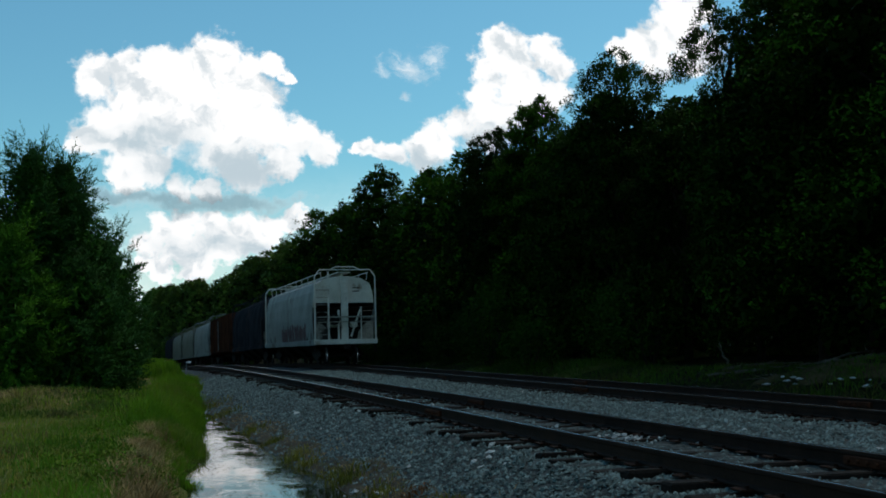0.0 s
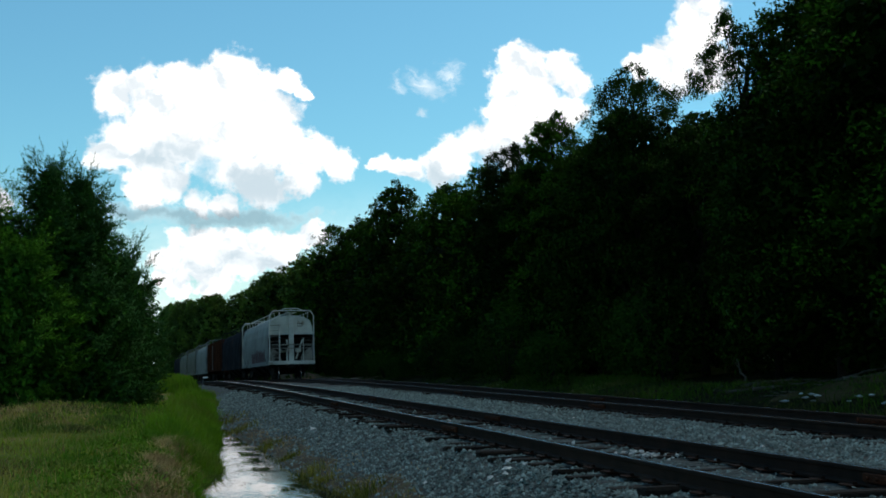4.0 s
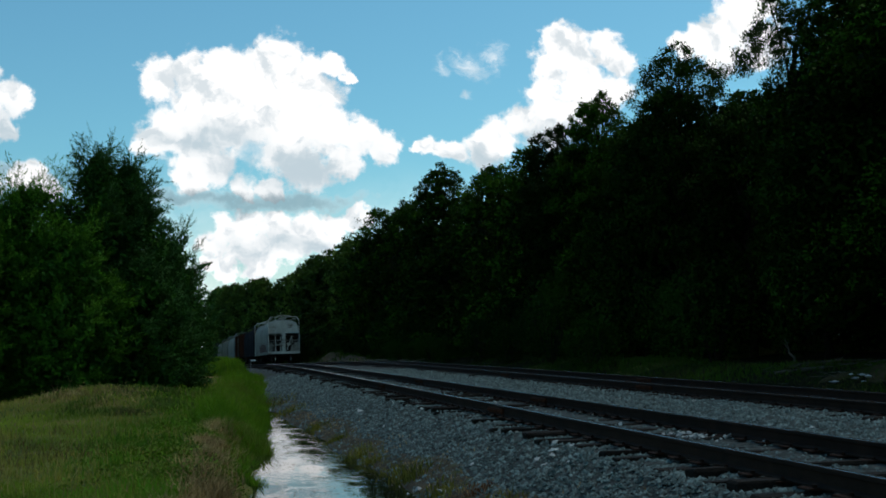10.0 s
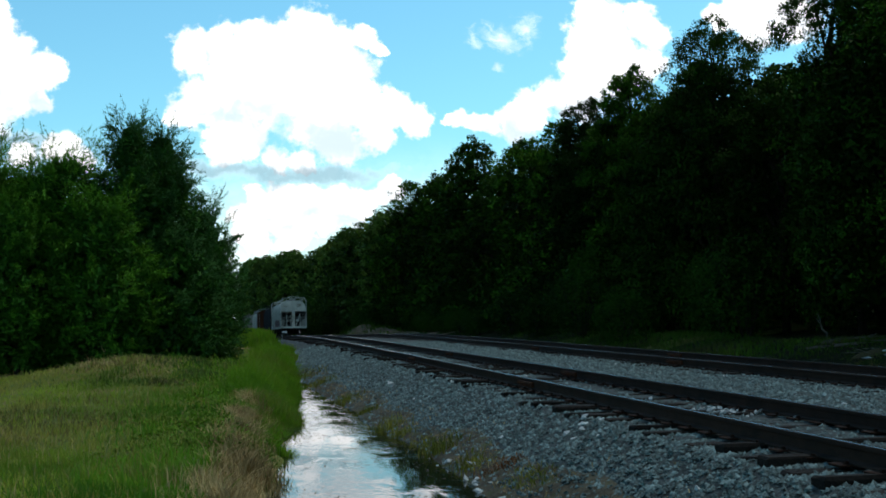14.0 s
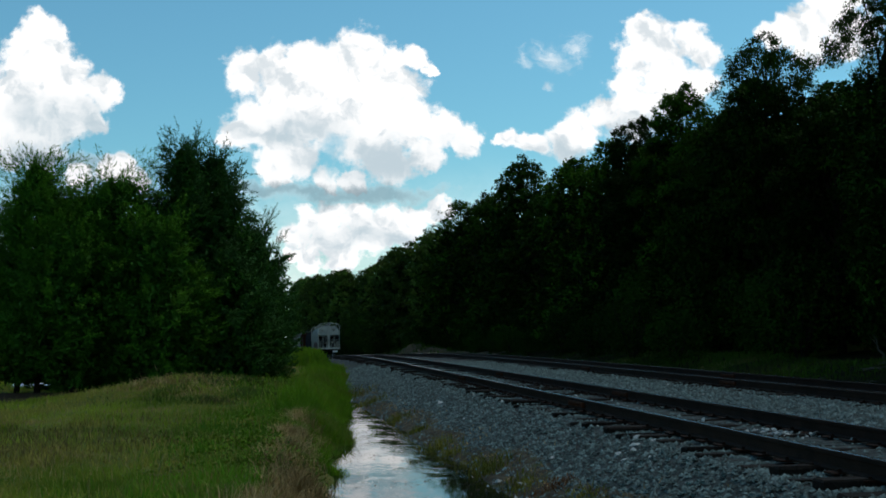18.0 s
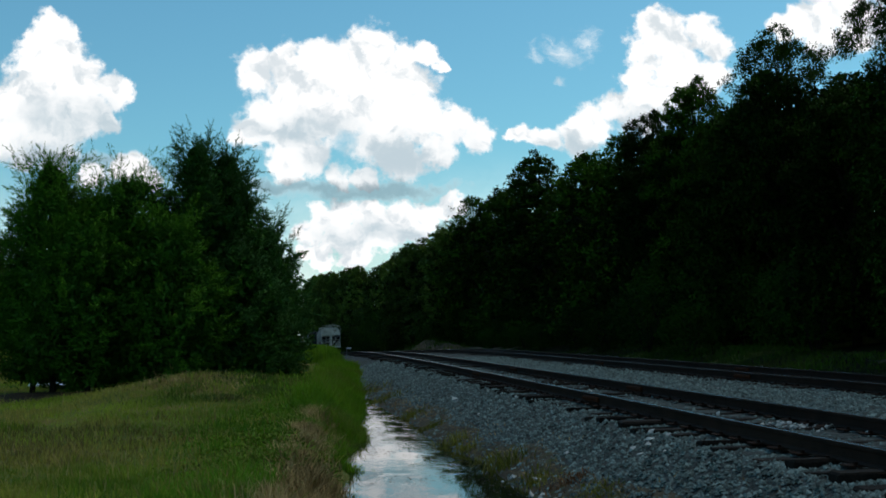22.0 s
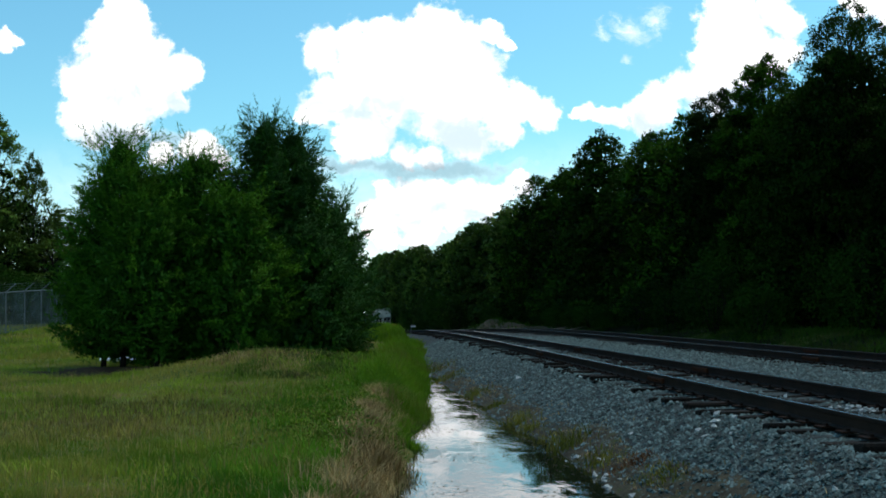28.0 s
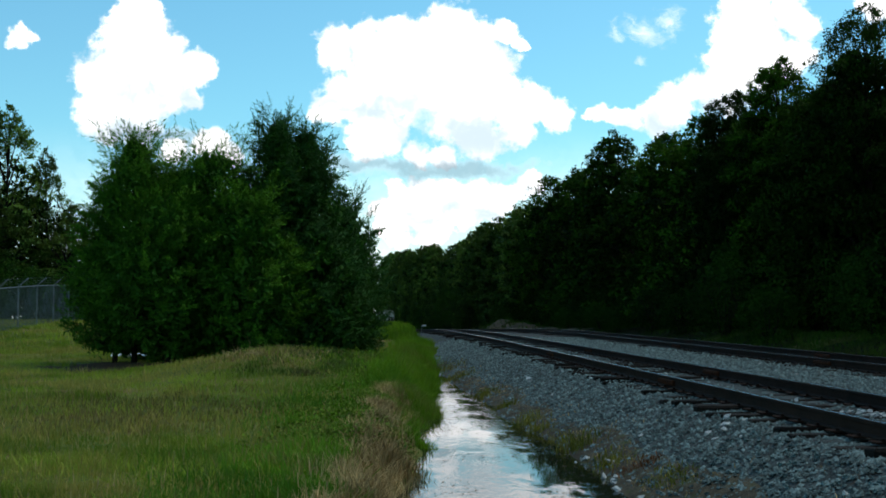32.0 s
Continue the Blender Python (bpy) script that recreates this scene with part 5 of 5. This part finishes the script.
def make_truck(parent, y, spin):
    truck = part("truck", Geo().box((0, y, 0.52), (1.9, 0.5, 0.26), chamfer=0.05), UNDER, parent)
    for s in (-1, 1):
        g = Geo()
        prof = [(-1.2, 0.42), (-1.2, 0.60), (-0.75, 0.66), (-0.3, 0.80), (0.3, 0.80), (0.75, 0.66), (1.2, 0.60), (1.2, 0.42), (0.8, 0.40), (0.4, 0.22), (-0.4, 0.22), (-0.8, 0.40)]
        g.sweep([[(s * 1.0 + d, y + a, b) for a, b in prof] for d in (-0.06, 0.06)])
        part("side_frame", g, UNDER, truck)
    for d in (-0.88, 0.88):
        g = Geo().rod((-0.9, 0, 0), (0.9, 0, 0), 0.07, sides=8)
        axle = part("wheelset", g, UNDER, parent)
        axle.location = (0, y + d, 0.42)
        for s in (-1, 1):
            w = s * 0.755
            wheel = Geo().rod((w - 0.065, 0, 0), (w + 0.065, 0, 0), 0.42, 0.415, sides=24)
            wheel.rod((w - s * 0.085, 0, 0), (w - s * 0.05, 0, 0), 0.445, sides=24)
            part("wheel", wheel, UNDER, axle)
            part("tread", Geo().sweep([[(w + e, 0.424 * math.cos(q), 0.424 * math.sin(q)) for q in np.linspace(0, 2 * math.pi, 25)[:-1]] for e in (-0.04, 0.04)], caps=False), TREAD, axle, "bright worn steel tread")
        if spin:
            AXLES.append((axle, 0.42))
    return truck


SIDE = [(1.46, 1.02), (1.50, 1.6), (1.53, 2.3), (1.51, 3.0), (1.44, 3.55), (1.30, 3.95), (0.9, 4.18), (0.45, 4.27), (0.0, 4.30)]


def make_hopper(shade, trim, label, spin=False, marks=False):
    """A covered hopper: bulging sides, arched roof with a walkway, open ends over the trucks, ladders, sills and outlets."""
    car = thing("covered_hopper", Matrix(), label, "freight car", "cars of the goods train")
    half = CAR / 2
    ring = SIDE + [(-a, b) for a, b in reversed(SIDE[:-1])]
    ends = half - 0.55
    body = Geo().sweep([[(a, y, b) for a, b in ring] for y in (-ends, -ends + 0.02, ends - 0.02, ends)], caps=False)
    part("body", body, shade, car)
    for k in range(0 if marks else 9):
        y = -ends + 0.3 + k * (2 * ends - 0.6) / 8
        rib = Geo().sweep([[(a * 1.012, y + d, b) for a, b in SIDE[:6]] + [(a * 0.99, y + d, b) for a, b in reversed(SIDE[:6])] for d in (-0.03, 0.03)])
        part("side_rib", rib, shade, car)
    for s in (-1, 1):
        e = s * ends
        panel = Geo().sweep([[(a, e + d, b) for a, b in ring if b > 2.75] for d in (-0.03, 0.03)])
        part("end_panel", panel, trim, car, "pale end bulkhead")
        # near-black sheet: shadow in the open car end is put into its colour
        slope = Geo().add([(-1.5, e, 2.78), (1.5, e, 2.78), (1.5, e - s * 2.0, 1.05), (-1.5, e - s * 2.0, 1.05), (-1.5, e - s * 0.05, 2.78), (1.5, e - s * 0.05, 2.78), (1.5, e - s * 2.05, 1.05), (-1.5, e - s * 2.05, 1.05)], [(0, 1, 2, 3), (4, 7, 6, 5), (0, 4, 5, 1), (2, 6, 7, 3), (1, 5, 6, 2), (0, 3, 7, 4)])
        part("slope_sheet", slope, UNDER, car, "grimy sloping end sheet, blackened for the shadowed opening")
        for w in (-1, 1):
            plate = Geo().sweep([[(w * 0.62, e + s * 0.10 + d, 1.20), (w * 1.44, e + s * 0.10 + d, 1.20), (w * 1.44, e + s * 0.10 + d, 2.02), (w * 1.20, e + s * 0.10 + d, 2.10), (w * 0.72, e + s * 0.10 + d, 1.62)] for d in (-0.02, 0.02)])
            part("lower_plate", plate, GRIME, car, "stained pale plate over the end sill")
        part("lower_bulkhead", Geo().box((0, e - s * 0.55, 1.72), (2.8, 0.05, 1.02), chamfer=0.01), UNDER, car, "grimy lower end plate")
        f = s * half
        part("end_sill", Geo().box((0, f - s * 0.12, 1.10), (3.1, 0.26, 0.24), chamfer=0.02), trim, car, "stained end sill")
        part("platform", Geo().box((0, f - s * 0.6, 1.18), (2.9, 1.0, 0.04)), UNDER, car)
        part("end_post", Geo().box((0, f - s * 0.30, 2.72), (0.34, 0.16, 3.05), chamfer=0.02), trim, car, "pale centre post")
        part("hose_pipe", Geo().box((-0.3, f - s * 0.28, 1.9), (0.09, 0.07, 1.5)), trim, car)
        for w in (-1, 1):
            g = Geo().box((w * 1.49, f - s * 0.1, 2.35), (0.07, 0.07, 2.4)).rod((w * 1.49, f - s * 0.1, 3.5), (w * 1.49, f - s * 0.1, 4.25), 0.035).rod((w * 1.49, f - s * 0.1, 4.25), (w * 1.25, f - s * 0.1, 4.58), 0.035)
            part("corner_post", g, trim, car)
            if w * s > 0:
                ladder = part("ladder", Geo().box((w * 0.82, f - s * 0.12, 2.85), (0.075, 0.06, 3.3)), trim, car)
                for k in range(7):
                    part("rung", Geo().rod((w * 0.82, f - s * 0.12, 1.45 + 0.36 * k), (w * 1.49, f - s * 0.12, 1.45 + 0.36 * k), 0.013 if k % 3 else 0.022, sides=5), GRIME if trim is PALE_PAINT else trim, ladder)
            else:
                stile = part("ladder", Geo().box((w * 0.78, f - s * 0.12, 2.0), (0.05, 0.05, 1.6)), trim, car)
                for k in range(4):
                    part("rung", Geo().rod((w * 0.78, f - s * 0.12, 1.5 + 0.36 * k), (w * 1.49, f - s * 0.12, 1.5 + 0.36 * k), 0.012, sides=5), GRIME if trim is PALE_PAINT else trim, stile)
                part("brace", Geo().rod((w * 0.28, f - s * 0.16, 1.35), (w * 0.74, f - s * 0.16, 2.65), 0.05), trim, car)
            part("step", Geo().box((w * 1.48, f - s * 0.25, 0.62), (0.05, 0.4, 0.05)).box((w * 1.48, f - s * 0.42, 0.82), (0.04, 0.04, 0.42)).box((w * 1.48, f - s * 0.08, 0.82), (0.04, 0.04, 0.42)), UNDER, car)
        part("cross_rail", Geo().box((0, f - s * 0.12, 2.30), (2.95, 0.05, 0.07)).box((0, f - s * 0.12, 2.06), (2.95, 0.05, 0.05)), GRIME if trim is PALE_PAINT else trim, car)
        part("top_grab", Geo().rod((-1.25, f - s * 0.1, 4.58), (1.25, f - s * 0.1, 4.58), 0.035).rod((-0.75, f - s * 0.1, 4.58), (-0.45, f - s * 0.1, 4.72), 0.03).rod((-0.45, f - s * 0.1, 4.72), (0.45, f - s * 0.1, 4.72), 0.03).rod((0.45, f - s * 0.1, 4.72), (0.75, f - s * 0.1, 4.58), 0.03), trim, car)
        part("coupler", Geo().box((0, f + s * 0.28, 0.86), (0.2, 0.62, 0.2), chamfer=0.03).box((s * 0.06, f + s * 0.56, 0.86), (0.34, 0.16, 0.28), chamfer=0.04), UNDER, car)
        part("air_hose", Geo().rod((0.45, f, 0.95), (0.42, f + s * 0.15, 0.55), 0.03).rod((0.42, f + s * 0.15, 0.55), (0.25, f + s * 0.2, 0.42), 0.03), UNDER, car)
        make_truck(car, s * (half - 2.3), spin and s < 0)
    part("air_reservoir", Geo().rod((-0.75, -half + 0.75, 2.0), (-0.15, -half + 0.75, 2.0), 0.2, sides=12), trim, car)
    part("brake_valve", Geo().box((0.5, -half + 0.6, 1.95), (0.35, 0.3, 0.3), chamfer=0.05), trim, car)
    part("brake_wheel", Geo().rod((-0.55, -half + 0.14, 2.18), (-0.55, -half + 0.10, 2.18), 0.28, sides=16), UNDER, car)
    for s in (-1, 1):
        part("side_sill", Geo().box((s * 1.52, 0, 1.08), (0.08, CAR - 0.3, 0.26), chamfer=0.015), shade, car)
        rail = Geo()
        for k in range(10):
            y = -half + 0.3 + k * (CAR - 0.6) / 9
            rail.rod((s * 1.1, y, 4.08), (s * 1.15, y, 4.44), 0.018, sides=5)
        rail.rod((s * 1.15, -half + 0.1, 4.45), (s * 1.15, half - 0.1, 4.45), 0.024, sides=5)
        part("roof_rail", rail, trim, car)
    part("running_board", Geo().box((0, 0, 4.46), (0.62, CAR - 0.4, 0.05)).box((0, 0, 4.40), (0.1, CAR - 1.4, 0.2)), trim, car)
    for k in range(5):
        part("roof_hatch", Geo().rod((0, -6.0 + 3.0 * k, 4.28), (0, -6.0 + 3.0 * k, 4.40), 0.45, 0.42, sides=14), shade, car)
    for k in range(3):
        y = -4.2 + 4.2 * k
        g = Geo().sweep([[(-1.35, y - 1.7, 1.05), (1.35, y - 1.7, 1.05), (1.35, y + 1.7, 1.05), (-1.35, y + 1.7, 1.05)], [(-0.5, y - 0.5, 0.35), (0.5, y - 0.5, 0.35), (0.5, y + 0.5, 0.35), (-0.5, y + 0.5, 0.35)]])
        part("outlet_bay", g, UNDER, car)
    part("centre_sill", Geo().box((0, 0, 0.95), (0.5, CAR - 0.4, 0.3)), UNDER, car)
    if marks:
        rng = np.random.default_rng(5)
        skin = lambda zz: float(np.interp(zz, [p[1] for p in SIDE], [p[0] for p in SIDE]))  # noqa: E731
        for k in range(34):
            # slanted strokes and filled blocks of an unreadable tag
            y = -5.9 + k * 0.235 + rng.normal(0, 0.05)
            block = k % 5 in (1, 2)
            z, a, b = 1.58 + rng.normal(0, 0.05), rng.uniform(0.15, 0.22) if block else rng.uniform(0.05, 0.09), rng.uniform(0.28, 0.52)
            lean = rng.normal(0, 0.16)
            pts = [(-a - lean, -b), (a - lean, -b * rng.uniform(0.8, 1.0)), (a * 1.15, 0.0), (a + lean, b), (-a + lean, b * rng.uniform(0.7, 1.0)), (-a * 0.9, 0.1)]
            g = Geo().sweep([[(-skin(z + v) - d, y + u, z + v) for u, v in pts] for d in (0.004, 0.010 + 0.0004 * k)])
            part("graffiti", g, GRAFFITI[0 if block or k % 3 else 1], car, "sprayed red and dark paint strokes")
        for k in range(2):
            part("lettering", Geo().box((0.62, -ends - 0.034, 3.72 - 0.16 * k), (0.34, 0.006, 0.05)), UNDER, car, "small unreadable dark stencilled line")
    return car


def make_boxcar(shade, label):
    car = thing("boxcar", Matrix(), label, "freight car", "cars of the goods train")
    half = CAR / 2
    part("body", Geo().box((0, 0, 2.55), (3.0, CAR - 0.6, 3.0), chamfer=0.04), shade, car)
    part("roof", Geo().sweep([[(1.5, y, 4.05), (0.0, y, 4.28), (-1.5, y, 4.05)] for y in (-half + 0.3, half - 0.3)], caps=True), DARK_GREY, car)
    for s in (-1, 1):
        for k in range(11):
            part("side_rib", Geo().box((s * 1.51, -half + 0.5 + k * (CAR - 1.0) / 10, 2.5), (0.06, 0.09, 2.9)), shade, car)
        door = part("door", Geo().box((s * 1.54, 0, 2.45), (0.07, 3.0, 2.75), chamfer=0.01), shade, car)
        part("door_bar", Geo().rod((s * 1.6, 0.5, 1.2), (s * 1.6, 0.5, 3.7), 0.03), GALV, door)
        part("end_sill", Geo().box((0, s * (half - 0.15), 1.0), (2.9, 0.25, 0.24), chamfer=0.02), shade, car)
        part("coupler", Geo().box((0, s * (half + 0.28), 0.86), (0.2, 0.62, 0.2), chamfer=0.03), UNDER, car)
        make_truck(car, s * (half - 2.3), False)
    part("centre_sill", Geo().box((0, 0, 0.95), (0.5, CAR - 0.4, 0.3)), UNDER, car)
    return car


GRAFFITI = [paint("faded_red_spray", (0.06, 0.030, 0.032), (0.13, 0.075, 0.08), 0.7, 4.0, 12.0, 0.0), paint("dark_spray", (0.05, 0.052, 0.055), (0.14, 0.14, 0.145), 0.7, 4.0, 12.0, 0.0)]


def couple_train():
    kinds = [
        lambda: make_hopper(BLUE_GREY, PALE_PAINT, "last covered hopper car, pale grey with graffiti and a weathered end", True, True),
        lambda: make_hopper(DARK_GREY, DARK_GREY, "dark grey covered hopper car"),
        lambda: make_boxcar(RED_BROWN, "oxide-red boxcar in the goods train"),
        lambda: make_hopper(BLUE_GREY, BLUE_GREY, "blue-grey covered hopper car"),
        lambda: make_hopper(OLIVE_GREY, OLIVE_GREY, "dusty olive-grey covered hopper car"),
        lambda: make_hopper(OLIVE_GREY, OLIVE_GREY, "grimy grey covered hopper car further up the train"),
        lambda: make_hopper(DARK_GREY, DARK_GREY, "dark covered hopper car further up the train"),
    ]
    for k, build in enumerate(kinds):
        TRAIN.append((build(), CAR / 2 + k * (CAR + 1.15)))


couple_train()


# ---- fence, markers and clutter ----
def make_fence():
    fence = thing("chain_link_fence", Matrix(), "galvanised chain-link fence with barbed wire on slanted arms", "fence")
    a, b, n = Vector((-15.7, 43.0, 0)), Vector((-15.4, 88.0, 0)), 16
    tops = []
    for k in range(n):
        p = a.lerp(b, k / (n - 1))
        z = float(ground_z(p.x, p.y))
        post = part("post", Geo().rod((p.x, p.y, z - 0.2), (p.x, p.y, z + 1.95), 0.033, sides=8), GALV, fence)
        part("arm", Geo().rod((p.x, p.y, z + 1.93), (p.x + 0.46, p.y - 0.08, z + 2.30), 0.026, sides=6), GALV, post)
        tops.append(Vector((p.x, p.y, z)))
    for k in range(n - 1):
        p, q = tops[k], tops[k + 1]
        part("top_rail", Geo().rod(p + Vector((0, 0, 1.92)), q + Vector((0, 0, 1.92)), 0.025, sides=6), GALV, fence)
        mesh, up = Geo(), Vector((0, 0, 1))
        for j in range(38):
            for lean in (0.55, -0.55):
                s0 = (j + 0.5) / 38
                s1 = s0 + lean
                lo, hi = 0.05, 1.9
                if s1 > 1:
                    hi = lo + (hi - lo) * (1 - s0) / lean
                    s1 = 1
                if s1 < 0:
                    hi = lo + (hi - lo) * s0 / -lean
                    s1 = 0
                mesh.rod(p.lerp(q, s0) + up * lo, p.lerp(q, s1) + up * hi, 0.004, sides=3, caps=False)
        for j in range(20):
            for lean in (0.55, -0.55):
                s1 = (j + 0.5) / 20
                edge = 0.0 if lean > 0 else 1.0
                lo = 1.9 - 1.85 * abs(s1 - edge) / 0.55
                if lo > 0.05:
                    mesh.rod(p.lerp(q, edge) + up * lo, p.lerp(q, s1) + up * 1.9, 0.004, sides=3, caps=False)
        part("mesh_panel", mesh, WIRE, fence)
        for j in range(3):
            o = Vector((0.15 * (j + 1), -0.026 * (j + 1), 1.94 + 0.12 * (j + 1)))
            part("barbed_wire", Geo().rod(p + o, q + o, 0.003, sides=4), WIRE, fence)
    return fence


make_fence()


def place_markers():
    x, y = 3.44, 70.0
    z = float(ground_z(x, y))
    stand = thing("switch_marker", pose(x, y, z), "small white marker sign on a short post by the track", "sign")
    part("post", Geo().box((0, 0, (0.18 - z) / 2), (0.035, 0.035, 0.18 - z)), GALV, stand)
    part("board", Geo().box((0.14, 0, 0.15 - z), (0.28, 0.04, 0.08), chamfer=0.01), WHITE, stand)
    x, y = 1.96, 62.0
    z = float(ground_z(x, y))
    post = thing("marker_post", pose(x, y, z), "short white post with a faded red board in the grass", "post")
    part("post", Geo().box((0, 0, (0.36 - z) / 2), (0.08, 0.08, 0.36 - z), chamfer=0.01), WHITE, post)
    part("board", Geo().box((0.2, 0, 0.33 - z), (0.26, 0.03, 0.14), chamfer=0.01), RED, post, "small faded red board")
    x, y = -8.35, 39.0
    stake = new("steel_stake", Geo().rod((0, 0, -0.2), (0, 0, 0.95), 0.025, sides=6).box((0, 0, 0.9), (0.07, 0.02, 0.08)).mesh("steel_stake", UNDER))
    stake.matrix_basis = pose(x, y, float(ground_z(x, y)))
    tagged(stake, "thin dark steel stake in the grass beside the cedars", "post")
    x, y = -7.35, 38.6
    z = float(ground_z(x, y))
    cover = new("metal_sheet", Geo().box((0, 0, 0), (1.35, 0.9, 0.05), chamfer=0.012).mesh("metal_sheet", SHEET))
    cover.matrix_basis = pose(x, y, z + 0.06, 3, 0, 8)
    tagged(cover, "pale blue-grey metal sheet lying under the cedars", "sheet")


place_markers()


def fallen_wood():
    rng = np.random.default_rng(21)
    for k, (x, y, long, turn, tilt) in enumerate([(17.4, 32.2, 0.8, 100, 65), (16.4, 30.6, 2.2, -25, 4), (15.8, 28.8, 2.8, -15, 3), (17.0, 27.0, 3.6, -20, 8), (15.6, 29.9, 1.6, -50, 2), (16.2, 25.2, 2.4, -10, 4), (16.6, 26.2, 3.0, 12, 9)]):
        g = Geo()
        pts = [(s * long, rng.normal(0, 0.04), rng.normal(0, 0.03)) for s in np.linspace(0, 1, 6)]
        limb(g, pts, 0.045, 0.012, 7)
        limb(g, [pts[3], (pts[3][0] + 0.2, 0.25, 0.12)], 0.03, 0.01, 5)
        ob = new("fallen_branch", g.mesh("fallen_branch", DEADWOOD))
        ob.matrix_basis = pose(x, y, float(ground_z(x, y)) + 0.08) @ pose(0, 0, 0, 0, -tilt, turn)
        tagged(ob, "weathered grey dead branch in the grass under the wood", "branch", "fallen branches")
    g = Geo()
    for k in range(80):
        x, y = rng.normal(16.4, 0.9), rng.normal(27.5, 2.6)
        a, s = rng.uniform(0, 6.28), rng.uniform(0.15, 0.7)
        z = float(ground_z(x, y)) + rng.uniform(0.03, 0.16)
        g.rod((x, y, z), (x + math.cos(a) * s, y + math.sin(a) * s, z + rng.normal(0, 0.06)), rng.uniform(0.006, 0.016), 0.004, sides=4)
    tagged(new("brush_litter", g.mesh("brush_litter", DEADWOOD)), "scattered dry sticks under the wood's edge", "brush", kind="stuff")
    for k in range(12):
        v = np.array([(1, 0, 0), (0, 1, 0), (-1, 0, 0), (0, -1, 0), (0, 0, 0.7), (0, 0, -0.7)]) * rng.uniform(0.05, 0.11) * rng.uniform(0.8, 1.2, (6, 1)) * np.array([1.4, 1.0, 0.6])
        ob = new("pale_rock", Geo().add(v, [(0, 1, 4), (1, 2, 4), (2, 3, 4), (3, 0, 4), (1, 0, 5), (2, 1, 5), (3, 2, 5), (0, 3, 5)]).mesh("pale_rock", PALE_STONE))
        x, y = 15.0 + rng.uniform(0, 0.5), rng.uniform(22, 27)
        ob.matrix_basis = pose(x, y, float(ground_z(x, y)) + 0.05, 0, 0, rng.uniform(0, 360))
        tagged(ob, "pale rock at the edge of the ballast", "rock", "pale rocks")
    for x, y, high in ((-3.05, 32.0, 0.62), (-3.4, 31.8, 0.35)):
        g = Geo()
        limb(g, [(0, 0, -0.05), (0.02, 0, high * 0.5), (-0.08, 0.02, high)], 0.014, 0.004, 5)
        limb(g, [(0.02, 0, high * 0.5), (0.1, 0, high * 0.8)], 0.008, 0.003, 5)
        ob = new("dead_stalk", g.mesh("dead_stalk", STRAW))
        ob.matrix_basis = pose(x, y, float(ground_z(x, y)))
        tagged(ob, "dry pale weed stalk standing on the mound", "stalk")


fallen_wood()


# ---- what moves ----
def motions():
    for car, shift in TRAIN:
        rows = []
        for k in range(33):
            y = rear_end(k) + shift
            a, b = y - 6.0, y + 6.0
            xa, xb, za, zb = (float(v) for v in (track_x(FAR_TRACK, a), track_x(FAR_TRACK, b), track_z(a), track_z(b)))
            rows.append((k, pose((xa + xb) / 2, y, (za + zb) / 2, math.degrees(math.atan2(zb - za, 12.0)), 0, -math.degrees(math.atan2(xb - xa, 12.0)))))
        walk(car, rows)
    for axle, high in AXLES:
        x, y, z = axle.location
        rows = []
        for k in range(321):
            run = (rear_end(k / 10) - rear_end(0)) / 0.42
            rows.append((k / 10, Matrix.Translation((x, y, z)) @ Matrix.Rotation(-run, 4, "X")))
        walk(axle, rows)


motions()
